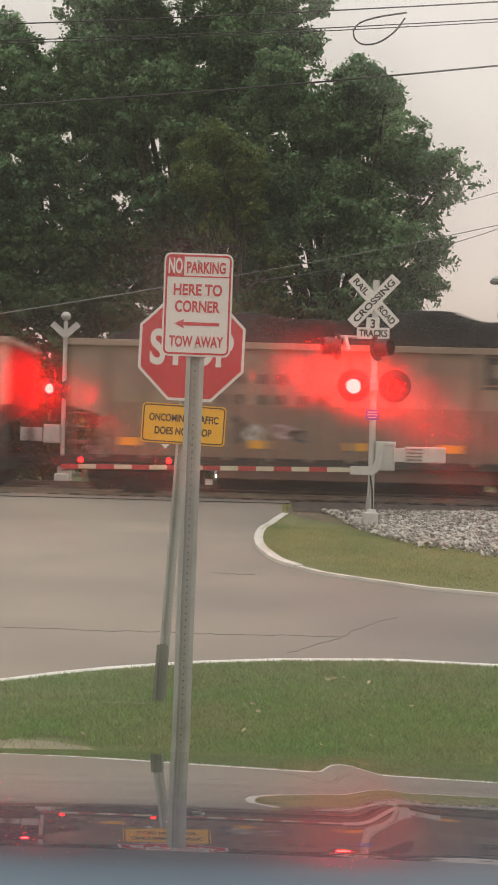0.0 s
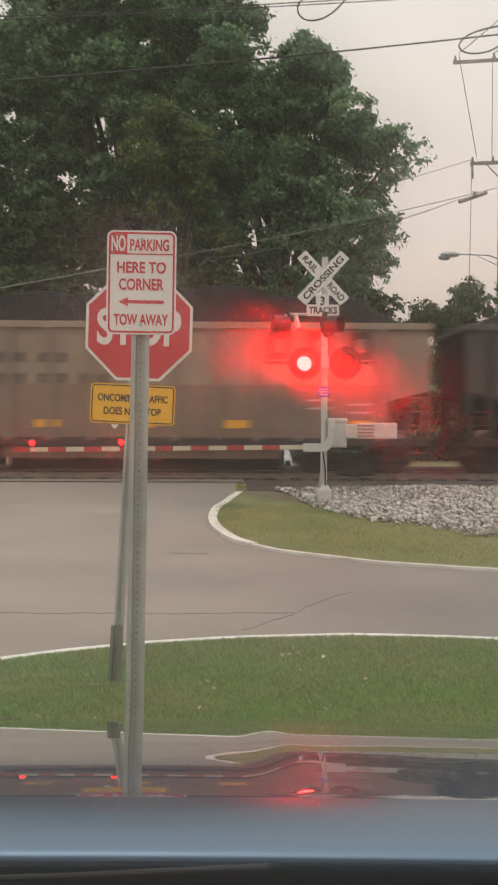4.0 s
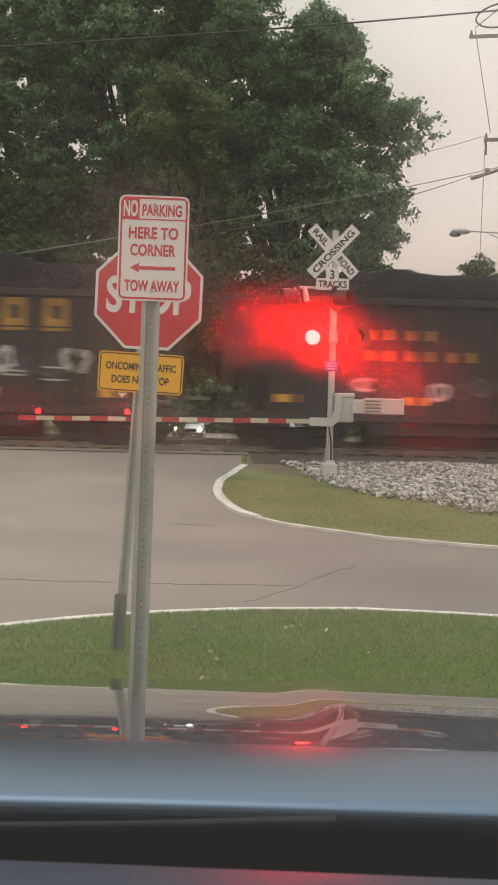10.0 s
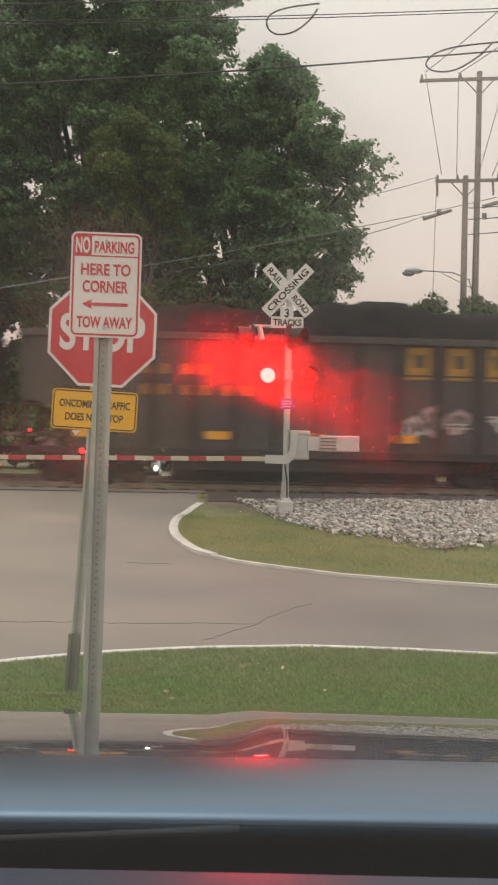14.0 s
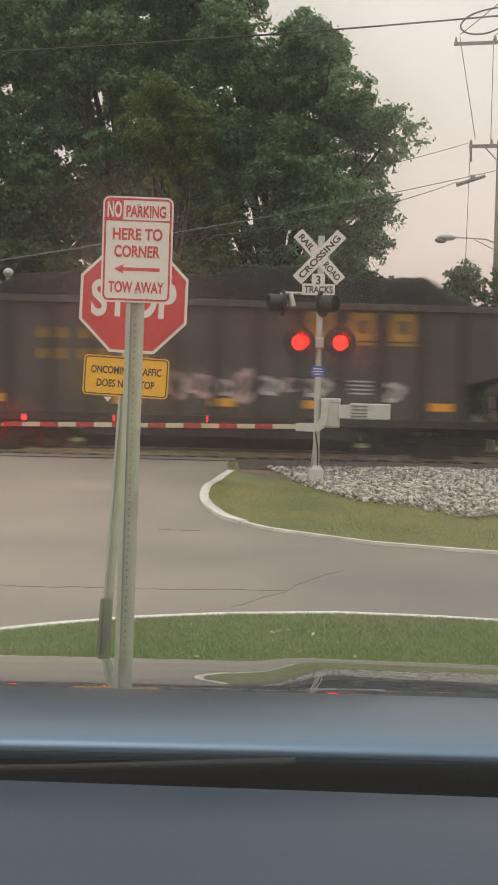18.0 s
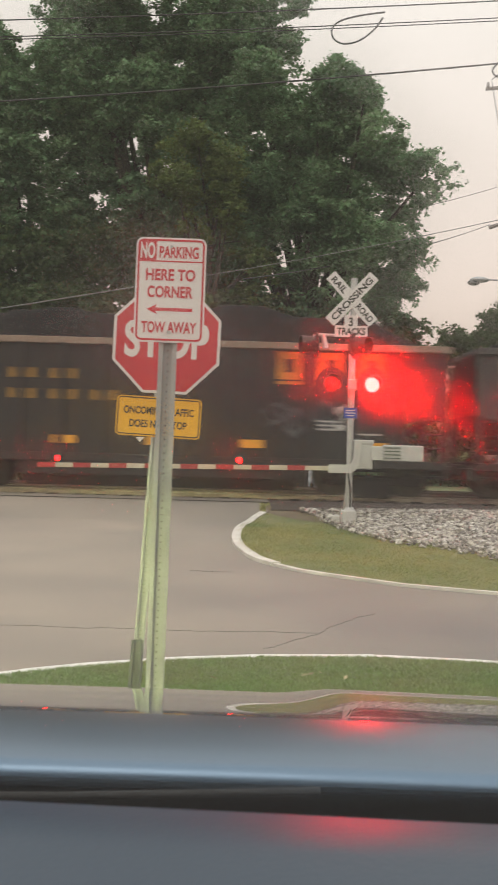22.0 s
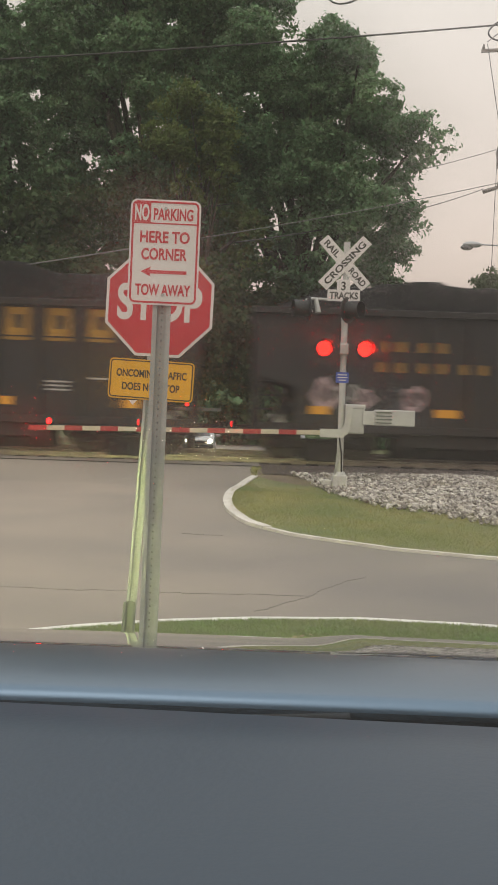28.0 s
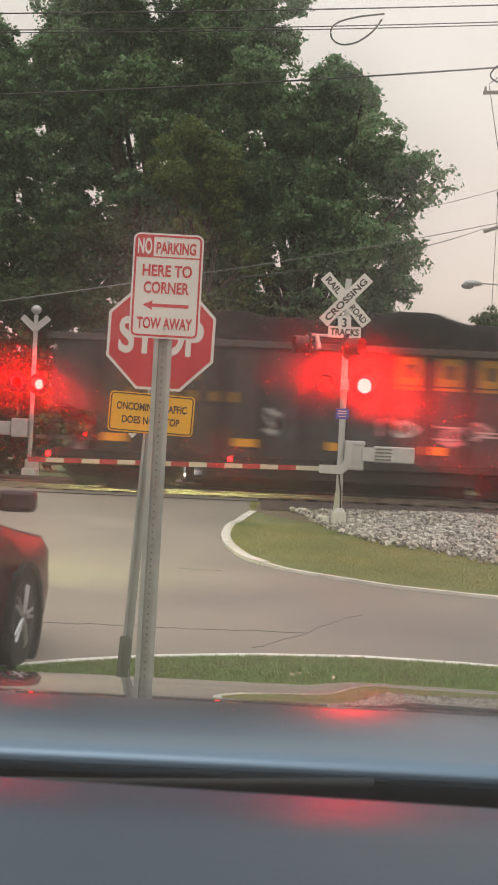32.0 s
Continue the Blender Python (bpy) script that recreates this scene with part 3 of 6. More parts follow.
def rail(y):
    bm = bmesh.new()
    ends = [[bm.verts.new((x, y + a, RAIL_Z + b)) for a, b in rail_profile()] for x in (-460, 460)]
    n = len(ends[0])
    for k in range(n):
        bm.faces.new((ends[0][k], ends[0][(k + 1) % n], ends[1][(k + 1) % n], ends[1][k]))
    return part("rail", bm, RAIL)


for ty in TRACKS:
    for dy in (-0.7525, 0.7525):
        tagged(rail(ty + dy), label="worn steel rail with a bright running edge", category="rail", group="rails of the railway")
tie_mesh = part("tie", boxed((-0.12, -1.3, -0.09), (0.12, 1.3, 0.09), 0.012), TIE)
tie_mesh.matrix_world = pose(-19.0, TRACKS[0], 0.655)
tagged(tie_mesh, label="dark creosoted timber railway tie", category="railway tie", group="ties under the near track")
for i in range(1, 74):
    copy_thing(tie_mesh, pose(-19.0 + 0.55 * i + 0.02 * math.sin(i * 3), TRACKS[0], 0.655 + 0.006 * math.sin(i * 1.7)))


def scatter_stones(name, n, pick, size, material, seed, **tags):
    rng = np.random.default_rng(seed)
    base = np.array([(1, 0, 0), (-1, 0, 0), (0, 1, 0), (0, -1, 0), (0, 0, 0.75), (0, 0, -0.75)], float)
    tri = [(0, 2, 4), (2, 1, 4), (1, 3, 4), (3, 0, 4), (2, 0, 5), (1, 2, 5), (3, 1, 5), (0, 3, 5)]
    verts, faces = [], []
    while len(verts) < 6 * n:
        x, y = pick(rng)
        if y is None:
            continue
        s = size * rng.uniform(0.55, 1.3)
        turn, _ = np.linalg.qr(rng.normal(size=(3, 3)))
        v = (base * rng.uniform(0.6, 1.2, (6, 1)) + rng.normal(0, 0.15, (6, 3))) @ turn * s * np.array([1, 1, 0.8])
        k = len(verts)
        z = ground_z(y) + 0.04 + s * 0.35 + rng.uniform(0, 0.05) + 0.14 * max(0.0, min(1.0, (x - 2.3) / 1.5)) * math.exp(-((y - 21.6) / 1.3) ** 2) * (0.75 + 0.25 * math.sin(3.1 * x))
        verts += (v + (x, y, z)).tolist()
        faces += [(a0 + k, b0 + k, c0 + k) for a0, b0, c0 in tri]
    return tagged(pyd(name, verts, faces, material), kind="stuff", **tags)


def pick_ballast(rng):
    x = rng.uniform(1.3, 9.5)
    lo = np.interp(x, [1.3, 1.7, 2.1, 2.8, 3.5, 3.9, 4.6, 5.3, 7, 10], [23.4, 21.6, 19.3, 18.2, 17.3, 16.5, 17, 17.7, 18, 18.1])
    y = rng.uniform(min(lo - 0.2, 22.8), 23.0)
    dense = min(1.0, 0.12 + 0.88 * max(0, y - lo) / 2.6) * (0.28 if x < 2.3 else 1)
    return (x, y) if rng.uniform() < dense else (x, None)


scatter_stones("ballast_stones", 20000, pick_ballast, 0.052, BALLAST, 3, label="heap of pale grey crushed ballast stones", category="gravel")


def blades(name, n, pick, h, material, seed, **tags):
    rng = np.random.default_rng(seed)
    verts, faces = np.empty((n * 3, 3)), []
    k = 0
    while k < n:
        x, y = pick(rng)
        if y is None:
            continue
        a, hh, lean = rng.uniform(0, math.tau), h * rng.uniform(0.5, 1.35), rng.normal(0, 0.8, 2) * h
        w = h * 0.11
        z = ground_z(y)
        verts[3 * k] = (x - w * math.cos(a), y - w * math.sin(a), z)
        verts[3 * k + 1] = (x + w * math.cos(a), y + w * math.sin(a), z)
        verts[3 * k + 2] = (x + lean[0], y + lean[1], z + hh)
        faces.append((3 * k, 3 * k + 1, 3 * k + 2))
        k += 1
    return tagged(pyd(name, verts.tolist(), faces, material), kind="stuff", **tags)


def pick_lawn(rng):
    x, y = rng.uniform(-2.6, 3.2), 5.9 + 4.1 * rng.uniform() ** 0.8
    if y > near_line(x) - 0.09 or (x < -0.72 and y < 7.15 + 0.12 * math.sin(9 * x) and rng.uniform() < 0.9):
        return x, None
    return x, y


def pick_island(rng):
    x = rng.uniform(0.1, 5.6)
    lo = island_low(x) + 0.12
    y = rng.uniform(lo, island_high(x) if x < 0.5 else 24.1)
    edge = np.interp(x, [1.2, 1.6, 1.85, 2.2, 2.8, 3.5, 3.9, 4.6, 5.3, 7, 10], [24.0, 22.6, 21.0, 19.8, 18.9, 18.0, 17.3, 17.7, 18.3, 18.4, 18.5])
    bare = math.exp(-((x - 1.0) / 0.7) ** 2 - ((y - 22.6) / 1.6) ** 2) + 0.45 * (0.5 + 0.5 * math.sin(1.9 * x + 0.8 * y) * math.sin(1.3 * y))
    return (x, None) if y > edge + rng.uniform(-0.5, 0.3) or rng.uniform() < bare else (x, y)


blades("lawn_blades", 170000, pick_lawn, 0.03, BLADE, 11, label="short mown green lawn grass with a few dry blades", category="grass")
blades("island_blades", 130000, pick_island, 0.05, DRYBLADE, 12, label="short dry yellow-green grass on the island", category="grass")
sheet("bare_patch", [(-1.9, 5.9, 7.05), (-1.5, 5.9, 7.16), (-1.2, 5.9, 7.1), (-0.95, 6.0, 7.0), (-0.78, 6.3, 6.8)], 0.004, DIRT, 8, label="bare patch of pale dry soil in the lawn", category="soil", kind="structure")

rng = np.random.default_rng(17)
litter = []
for _ in range(60):
    x, y = rng.uniform(-1.8, 2.6), rng.uniform(5.8, 9.4)
    if y > near_line(x) - 0.15:
        continue
    s, a, z = rng.uniform(0.014, 0.034), rng.uniform(0, 6.28), ground_z(y) + rng.uniform(0.016, 0.035)
    u, w = np.array((math.cos(a), math.sin(a), rng.uniform(-0.5, 0.5))) * s, np.array((-math.sin(a), math.cos(a), 0.4)) * s * 0.55
    p = np.array((x, y, z))
    litter += [p - u, p + w, p + u, p - w]
tagged(quads("leaf_litter", np.array(litter), STRAW), label="scattered dry tan leaves lying on the lawn", category="leaf litter", kind="stuff")
strip = part("edging_strip", boxed((-1.02, 8.17, -0.02), (-0.56, 8.21, 0.010), 0.004), DIRT)
tagged(strip, label="short pale concrete edging strip sunk in the lawn", category="edging")
sheet("bare_patch", [(0.62, 22.7, 23.5), (0.9, 22.3, 24.15), (1.3, 21.9, 24.15), (1.7, 21.7, 24.15), (2.1, 21.3, 24.15), (2.5, 21.1, 24.15)], 0.036, BROWNSOIL, 8, label="bare brown soil where the island meets the track", category="soil", kind="structure")


# ---- signs on posts ----
def channel(bm, a, b, w=0.055, d=0.028, t=0.006):
    """A steel U-channel from a to b."""
    a, b = Vector(a), Vector(b)
    up = (b - a).normalized()
    side = Vector((0, 1, 0)).cross(up).normalized()
    m = Matrix.Translation(a) @ Matrix((side, up.cross(side), up)).transposed().to_4x4()
    L = (b - a).length
    for lo, hi in (((-w * 0.27, -t, 0), (w * 0.27, 0, L)), ((-w * 0.31, -d, 0), (-w * 0.24, 0, L)), ((w * 0.24, -d, 0), (w * 0.31, 0, L)), ((-w * 0.5, -d - 0.001, 0), (-w * 0.25, -d + t, L)), ((w * 0.25, -d - 0.001, 0), (w * 0.5, -d + t, L))):
        box(bm, lo, hi, 0, m)
    return bm, m, L


def holes(m, L, parent, d=0.028):
    me = part("bolt_hole", rodded((0, -0.0015, 0), (0, 0.001, 0), 0.0042, seg=8), HOLE, parent)
    me.matrix_local = m @ pose(0, -0.006, 0.05)
    for i in range(1, int(L / 0.03) - 1):
        shared("bolt_hole", me.data, parent, m @ pose(0, -0.006, 0.05 + 0.03 * i))


def no_parking_sign():
    s = empty("no_parking_sign", pose(-0.262, 5.18, 0.045), label="red and white no parking sign on a galvanised steel post", category="sign")
    bm, m, L = channel(bmesh.new(), (-0.006, 0, -0.02), (0.022, 0, 2.40), w=0.080, d=0.034)
    part("post", bm, GALV, s, "perforated galvanised steel U-channel post")
    holes(m, L, s, 0.04)
    p = part("panel", prism(rounded(0.305, 0.457, 0.03), 0.004), SIGNWHITE, s, "white panel with a red border")
    pm = pose(0.024, -0.048, 2.42, 0, 0.6, 0)
    p.matrix_local = pm
    b = part("border", frame_band(0.290, 0.442, 0.024, 0.0085, 0.0012), SIGNRED, p, "red rounded border")
    r = part("red_field", prism([(-0.140, 0.128), (-0.064, 0.128), (-0.064, 0.213), (-0.140, 0.213)], 0.0008), SIGNRED, p)
    r.matrix_local = pose(0, -0.001, 0)
    r = part("rule", prism([(-0.140, 0.122), (0.140, 0.122), (0.140, 0.128), (-0.140, 0.128)], 0.0009), SIGNRED, p)
    r.matrix_local = pose(0, -0.001, 0)
    lettering("word", "NO", 0.062, 0.070, SIGNWHITE, p, pose(-0.102, -0.0022, 0.171))
    lettering("word", "PARKING", 0.172, 0.052, SIGNRED, p, pose(0.034, -0.0012, 0.165))
    lettering("word", "HERE TO", 0.215, 0.052, SIGNRED, p, pose(0, -0.0012, 0.066))
    lettering("word", "CORNER", 0.198, 0.052, SIGNRED, p, pose(0, -0.0012, -0.008))
    lettering("word", "TOW AWAY", 0.240, 0.050, SIGNRED, p, pose(0, -0.0012, -0.163))
    a = part("arrow", prism([(-0.100, -0.085), (-0.055, -0.063), (-0.060, -0.0775), (0.100, -0.0775), (0.100, -0.0925), (-0.060, -0.0925), (-0.055, -0.107)], 0.0008), SIGNRED, p, "red arrow pointing along the kerb")
    a.matrix_local = pose(0, -0.0012, 0)
    for z in (0.19, -0.185):
        bo = part("bolt", rodded((0, 0.001, 0), (0, -0.006, 0), 0.0075, seg=8), GALV, p)
        bo.matrix_local = pose(0.0, 0, z)
    return s


def stop_sign():
    s = empty("stop_sign", pose(-0.625, 8.3, 0.0), label="red octagonal stop sign on a leaning weathered steel post", category="sign")
    top = (0.16, -0.01, 2.9)
    bm, m, L = channel(bmesh.new(), (0.0, 0.0, -0.02), top, w=0.072, d=0.034)
    part("post", bm, GALV, s, "leaning steel U-channel post")
    holes(m, L, s, 0.036)
    bm, _, _ = channel(bmesh.new(), (-0.012, -0.04, -0.02), (0.012, -0.04, 0.42), w=0.082, d=0.034)
    part("stub_post", bm, GALV_OLD, s, "short darker anchor post bolted to the foot")
    R = 0.381 / math.cos(radians(22.5))
    octo = lambda q: [(q * math.cos(radians(22.5 + 45 * i)), q * math.sin(radians(22.5 + 45 * i))) for i in range(8)]
    p = part("panel", prism(octo(R), 0.004), SIGNWHITE, s, "white-edged octagonal plate")
    p.matrix_local = pose(0.163, -0.05, 2.555, 0, 1.5, 0)
    f = part("red_face", prism(octo(R - 0.021), 0.0012), SIGNRED, p, "red octagonal face")
    f.matrix_local = pose(0, -0.0014, 0)
    lettering("word", "STOP", 0.60, 0.262, SIGNWHITE, p, pose(0, -0.003, 0.0))
    for z in (0.28, -0.28):
        bo = part("bolt", rodded((0, 0, 0), (0, -0.008, 0), 0.009, seg=8), GALV, p)
        bo.matrix_local = pose(0.0, 0, z)
    q = part("plaque", prism(rounded(0.605, 0.285, 0.03), 0.004), SIGNYELLOW, s, "yellow warning plaque with black border")
    q.matrix_local = pose(0.118, -0.05, 2.005, 0, 2.4, 0)
    part("border", frame_band(0.588, 0.268, 0.026, 0.0085, 0.0012), SIGNBLACK, q)
    lettering("word", "ONCOMING TRAFFIC", 0.50, 0.055, SIGNBLACK, q, pose(0, -0.0012, 0.042))
    lettering("word", "DOES NOT STOP", 0.41, 0.055, SIGNBLACK, q, pose(0, -0.0012, -0.052))
    tag = part("paper_scrap", prism([(-0.03, 0.0), (0.03, 0.0), (0.0, -0.035)], 0.002), SIGNWHITE, s, "torn white scrap under the plaque")
    tag.matrix_local = pose(-0.01, -0.045, 1.86)
    return s


no_parking_sign()
stop_sign()


# ---- the crossing signal with its gate ----
def flasher(parent, m):
    """A round red flashing lamp with its backing disc, hood and lens; the lamp inside turns towards the road when lit."""
    hd = part("backing_disc", frame_disc(0.31, 0.150, -0.012, 32), BLACKMETAL, parent, "round black backing disc")
    hd.matrix_local = m
    bm = bmesh.new()
    n = 24
    ring = lambda r, y, k: (r * math.cos(math.pi * k / n), y, r * math.sin(math.pi * k / n))
    for k in range(-4, n + 4):
        q = [ring(0.165, 0, k), ring(0.165, 0, k + 1), ring(0.165, -0.30 + 0.10 * (math.sin(math.pi * (k + 1) / n) < 0), k + 1), ring(0.165, -0.30 + 0.10 * (math.sin(math.pi * k / n) < 0), k)]
        a = [bm.verts.new(v) for v in q]
        bm.faces.new(a)
    bmesh.ops.solidify(bm, geom=bm.faces[:], thickness=0.006)
    part("hood", bm, BLACKMETAL, hd, "black visor over the lamp")
    part("bezel", frame_disc(0.16, 0.148, -0.04), BLACKMETAL, hd)
    cup = bmesh.new()
    bmesh.ops.create_cone(cup, cap_ends=False, segments=28, radius1=0.153, radius2=0.153, depth=0.34, matrix=pose(0, 0.16, 0, 90, 0, 0))
    bmesh.ops.create_circle(cup, cap_ends=True, segments=28, radius=0.153, matrix=pose(0, 0.33, 0, 90, 0, 0))
    ring_mesh = frame_disc(0.153, 0.1408, 0.004)
    bmesh.ops.translate(ring_mesh, vec=(0, 0.146, 0), verts=ring_mesh.verts[:])
    part("baffle", ring_mesh, BLACKMETAL, hd)
    part("lamp_cup", cup, BLACKMETAL, hd, "deep black lamp housing")
    part("lens", rodded((0, -0.034, 0), (0, -0.038, 0), 0.150, seg=28), LENS, hd, "dark red lens")
    lamp = part("lamp", rodded((0, 0.004, 0), (0, -0.004, 0), 0.140, seg=28), [BLACKMETAL, LAMP], hd, "round red signal lamp")
    for p in lamp.data.polygons:
        p.material_index = 1 if p.normal.y < -0.9 else 0
    lamp.matrix_local = pose(0, 0.148, 0)
    part("fading_face", fading_disc(0.139), DIMLAMP, lamp, "dim red glow of the fading lamp")
    return lamp


def fading_disc(r, n=28):
    """The face that shows while the lamp fades: a disc at the side of the bright one, facing -x."""
    bm = bmesh.new()
    bm.faces.new([bm.verts.new((-0.14, -r * math.cos(math.tau * k / n), r * math.sin(math.tau * k / n))) for k in range(n)])
    bmesh.ops.solidify(bm, geom=bm.faces[:], thickness=0.0004)
    return bm


def frame_disc(r1, r2, y, n=28):
    bm = bmesh.new()
    vs = [[bm.verts.new((r * math.cos(math.tau * k / n), yy, r * math.sin(math.tau * k / n))) for k in range(n)] for r, yy in ((r1, 0), (r1, y), (r2, y), (r2, 0))]
    for a, b in zip(vs, vs[1:]):
        for k in range(n):
            bm.faces.new((a[k], a[(k + 1) % n], b[(k + 1) % n], b[k]))
    return bm


def crossbuck(parent, y):
    made = []
    for ang, first, second, dy in ((-47, "RAIL", "ROAD", 0.0), (47, "CROSSING", "", -0.012)):
        b = part("crossbuck_board", prism(rounded(1.22, 0.228, 0.012, 2), 0.006), SIGNWHITE, parent, "white board of the crossbuck")
        b.matrix_basis = pose(0, y + dy, 0, 0, -ang, 0)
        if second:
            lettering("word", first, 0.36, 0.125, SIGNBLACK, b, pose(-0.36, -0.001, 0))
            lettering("word", second, 0.40, 0.125, SIGNBLACK, b, pose(0.36, -0.001, 0))
        else:
            lettering("word", first, 1.06, 0.125, SIGNBLACK, b, pose(0, -0.001, 0))
        made.append(b)
    return made


FLASHERS = []


def crossing_signal():
    s = empty("crossing_signal", pose(2.15, 21.6, ground_z(21.6)), label="silver railroad crossing signal with crossbuck, red lamps and lowered gate", category="crossing signal")
    Z = ground_z(21.6)
    part("foundation", boxed((-0.14, -0.14, -0.1), (0.14, 0.14, 0.30), 0.03), CONCRETE, s, "pale concrete foundation block")
    part("base_casting", rodded((0, 0, 0.28), (0, 0, 0.36), 0.13, 0.09, 16), SILVER, s)
    part("junction_box", boxed((-0.33, -0.06, 0.0), (-0.17, 0.08, 0.20), 0.02), CONCRETE, s)
    part("mast", rodded((0, 0, 0.3), (0, 0, 4.72), 0.062, seg=18), SILVER, s, "silver steel mast")
    for x0, x1 in ((-0.10, -0.05), (0.03, -0.05)):
        tube("cable", [(x0, -0.05, 0.25), (x0 * 0.6, -0.08, 0.7), (x1, -0.085, 1.1)], 0.016, BLACKMETAL if x0 > 0 else SILVER, s)
    arm = part("lamp_crossarm", rodded((-0.55, 0.19, 3.12 - Z), (0.52, 0.19, 3.12 - Z), 0.032, seg=12), SILVER, s)
    part("junction_housing", boxed((-0.10, -0.12, 3.02 - Z), (0.10, 0.23, 3.22 - Z), 0.02), SILVER, s)
    FLASHERS.append((flasher(s, pose(-0.39, -0.18, 3.115 - Z)), 0))
    FLASHERS.append((flasher(s, pose(0.38, -0.18, 3.125 - Z)), 1))
    # the upper pair of lamps, turned along the side street
    part("lamp_crossarm", rodded((-0.72, 0.02, 4.06 - Z), (0.12, 0.02, 4.06 - Z), 0.026, seg=12), SILVER, s)
    for x, turn in ((-0.72, 78), (0.06, 72)):
        d = part("backing_disc", rodded((0, 0, 0), (0, 0.02, 0), 0.25, seg=28), BLACKMETAL, s, "round black backing disc seen edge-on")
        d.matrix_local = pose(x, -0.05, 3.86 - Z, 0, 0, -turn if x < 0 else turn - 20)
        part("visor", frame_disc(0.165, 0.158, -0.28), BLACKMETAL, d, "black lamp visor")
        part("lens", rodded((0, -0.02, 0), (0, -0.03, 0), 0.15, seg=24), mat("deep_red_lens", (0.30, 0.01, 0.012), 0.2, dark=0.9, bump=0), d, "dark red lens")
    for x in (-0.72, -0.56):
        part("lamp_bracket", rodded((x, 0.02, 4.06 - Z), (x + 0.05, -0.02, 3.80 - Z), 0.04, 0.055, 12), SILVER, s, "silver lamp bracket")
    for b in crossbuck(s, 0):
        b.matrix_basis = pose(-0.04, -0.075, 4.745 - Z) @ b.matrix_basis
    plate = part("track_count_plate", prism(rounded(0.25, 0.24, 0.012, 2), 0.005), SIGNWHITE, s, "white plate with the number of tracks")
    plate.matrix_local = pose(-0.05, -0.072, 4.31 - Z)
    lettering("word", "3", 0.085, 0.17, SIGNBLACK, plate, pose(0, -0.001, 0))
    plate = part("track_count_plate", prism(rounded(0.62, 0.22, 0.012, 2), 0.005), SIGNWHITE, s, "white plate below the crossbuck")
    plate.matrix_local = pose(-0.04, -0.07, 4.13 - Z)
    lettering("word", "TRACKS", 0.54, 0.135, SIGNBLACK, plate, pose(0, -0.001, 0))
    blue = part("notice_plate", prism(rounded(0.25, 0.20, 0.02), 0.004), SIGNBLUE, s, "small blue notice plate")
    blue.matrix_local = pose(-0.015, -0.07, 2.58 - Z)
    for i, w in enumerate((0.17, 0.19, 0.14)):
        st = part("text_bar", prism([(-w / 2, -0.009), (w / 2, -0.009), (w / 2, 0.009), (-w / 2, 0.009)], 0.0008), SIGNWHITE, blue)
        st.matrix_local = pose(0, -0.001, 0.05 - 0.05 * i)
    # gate mechanism, elbow and counterweight
    part("gate_mechanism", boxed((0.06, -0.20, 1.52 - Z), (0.42, 0.20, 2.06 - Z), 0.03), CASEGREY, s, "grey gate mechanism case")
    part("mechanism_lid", boxed((0.05, -0.215, 1.99 - Z), (0.43, 0.21, 2.075 - Z), 0.02), SILVER, s)
    elbow = prism([(-0.40, 1.44), (0.02, 1.44), (0.11, 1.50), (0.17, 1.62), (0.21, 1.98), (0.20, 2.06), (0.08, 2.06), (0.06, 1.72), (0.02, 1.63), (-0.06, 1.60), (-0.40, 1.60)], 0.07)
    e = part("gate_elbow", elbow, SILVER, s, "curved silver gate arm support")
    e.matrix_local = pose(-0.02, -0.29, -Z)
    for x in (0.44, 0.52):
        part("counterweight_arm", boxed((0.38, -0.26 + (x - 0.44), 1.70 - Z), (0.86, -0.235 + (x - 0.44), 1.96 - Z), 0.008), SILVER, s)
    cw = part("counterweight", boxed((0.60, -0.29, 1.69 - Z), (1.36, -0.10, 1.99 - Z), 0.02), CASEGREY, s, "pale grey counterweight plates")
    for i in range(4):
        part("counterweight_bar", boxed((0.62, -0.305, 1.73 - Z + 0.065 * i), (0.92, -0.29, 1.755 - Z + 0.065 * i), 0.004), GALV_OLD, s)
    # the lowered arm: striped boards, a hair lower at its tip
    x_end, x_tip = -0.36, -5.88
    a = part("gate_arm", boxed((x_tip, -0.275, -0.043), (x_end, -0.235, 0.043), 0.006), GATEWHITE, s, "white gate arm with red stripes")
    a.matrix_local = Matrix.Translation((0, 0, 1.53 - Z)) @ Matrix.Rotation(radians(-0.75), 4, "Y") @ Matrix.Translation((0.36, 0, 0)) @ Matrix.Translation((-0.36, 0, 0))
    w = (x_end - x_tip) / 16.5
    for i in range(8):
        lo = x_tip + w * 2 * i - (0.0 if i else 0.002)
        part("red_stripe", boxed((lo, -0.281, -0.0445), (lo + w * 1.0, -0.229, 0.0445)), STRIPERED, a, "red reflective stripe")
    part("arm_cable", boxed((x_tip + 0.2, -0.262, 0.05), (x_end, -0.248, 0.062), 0.003), BLACKMETAL, a)
    for dx, ph in ((0.38, 2), (2.04, 0), (3.78, 1)):
        h = part("arm_lamp_housing", boxed((x_tip + dx - 0.06, -0.30, 0.055), (x_tip + dx + 0.06, -0.21, 0.20), 0.02), BLACKMETAL, a, "small gate lamp housing")
        lm = part("arm_lamp", rodded((0, -0.002, 0), (0, -0.008, 0), 0.052, seg=18), [BLACKMETAL, ARMLAMP], h, "small red gate lamp")
        for p in lm.data.polygons:
            p.material_index = 1 if p.normal.y < -0.9 else 0
        lm.matrix_local = pose(x_tip + dx, -0.305, 0.125)
        if ph < 2:
            FLASHERS.append((lm, ph))
    return s


crossing_signal()


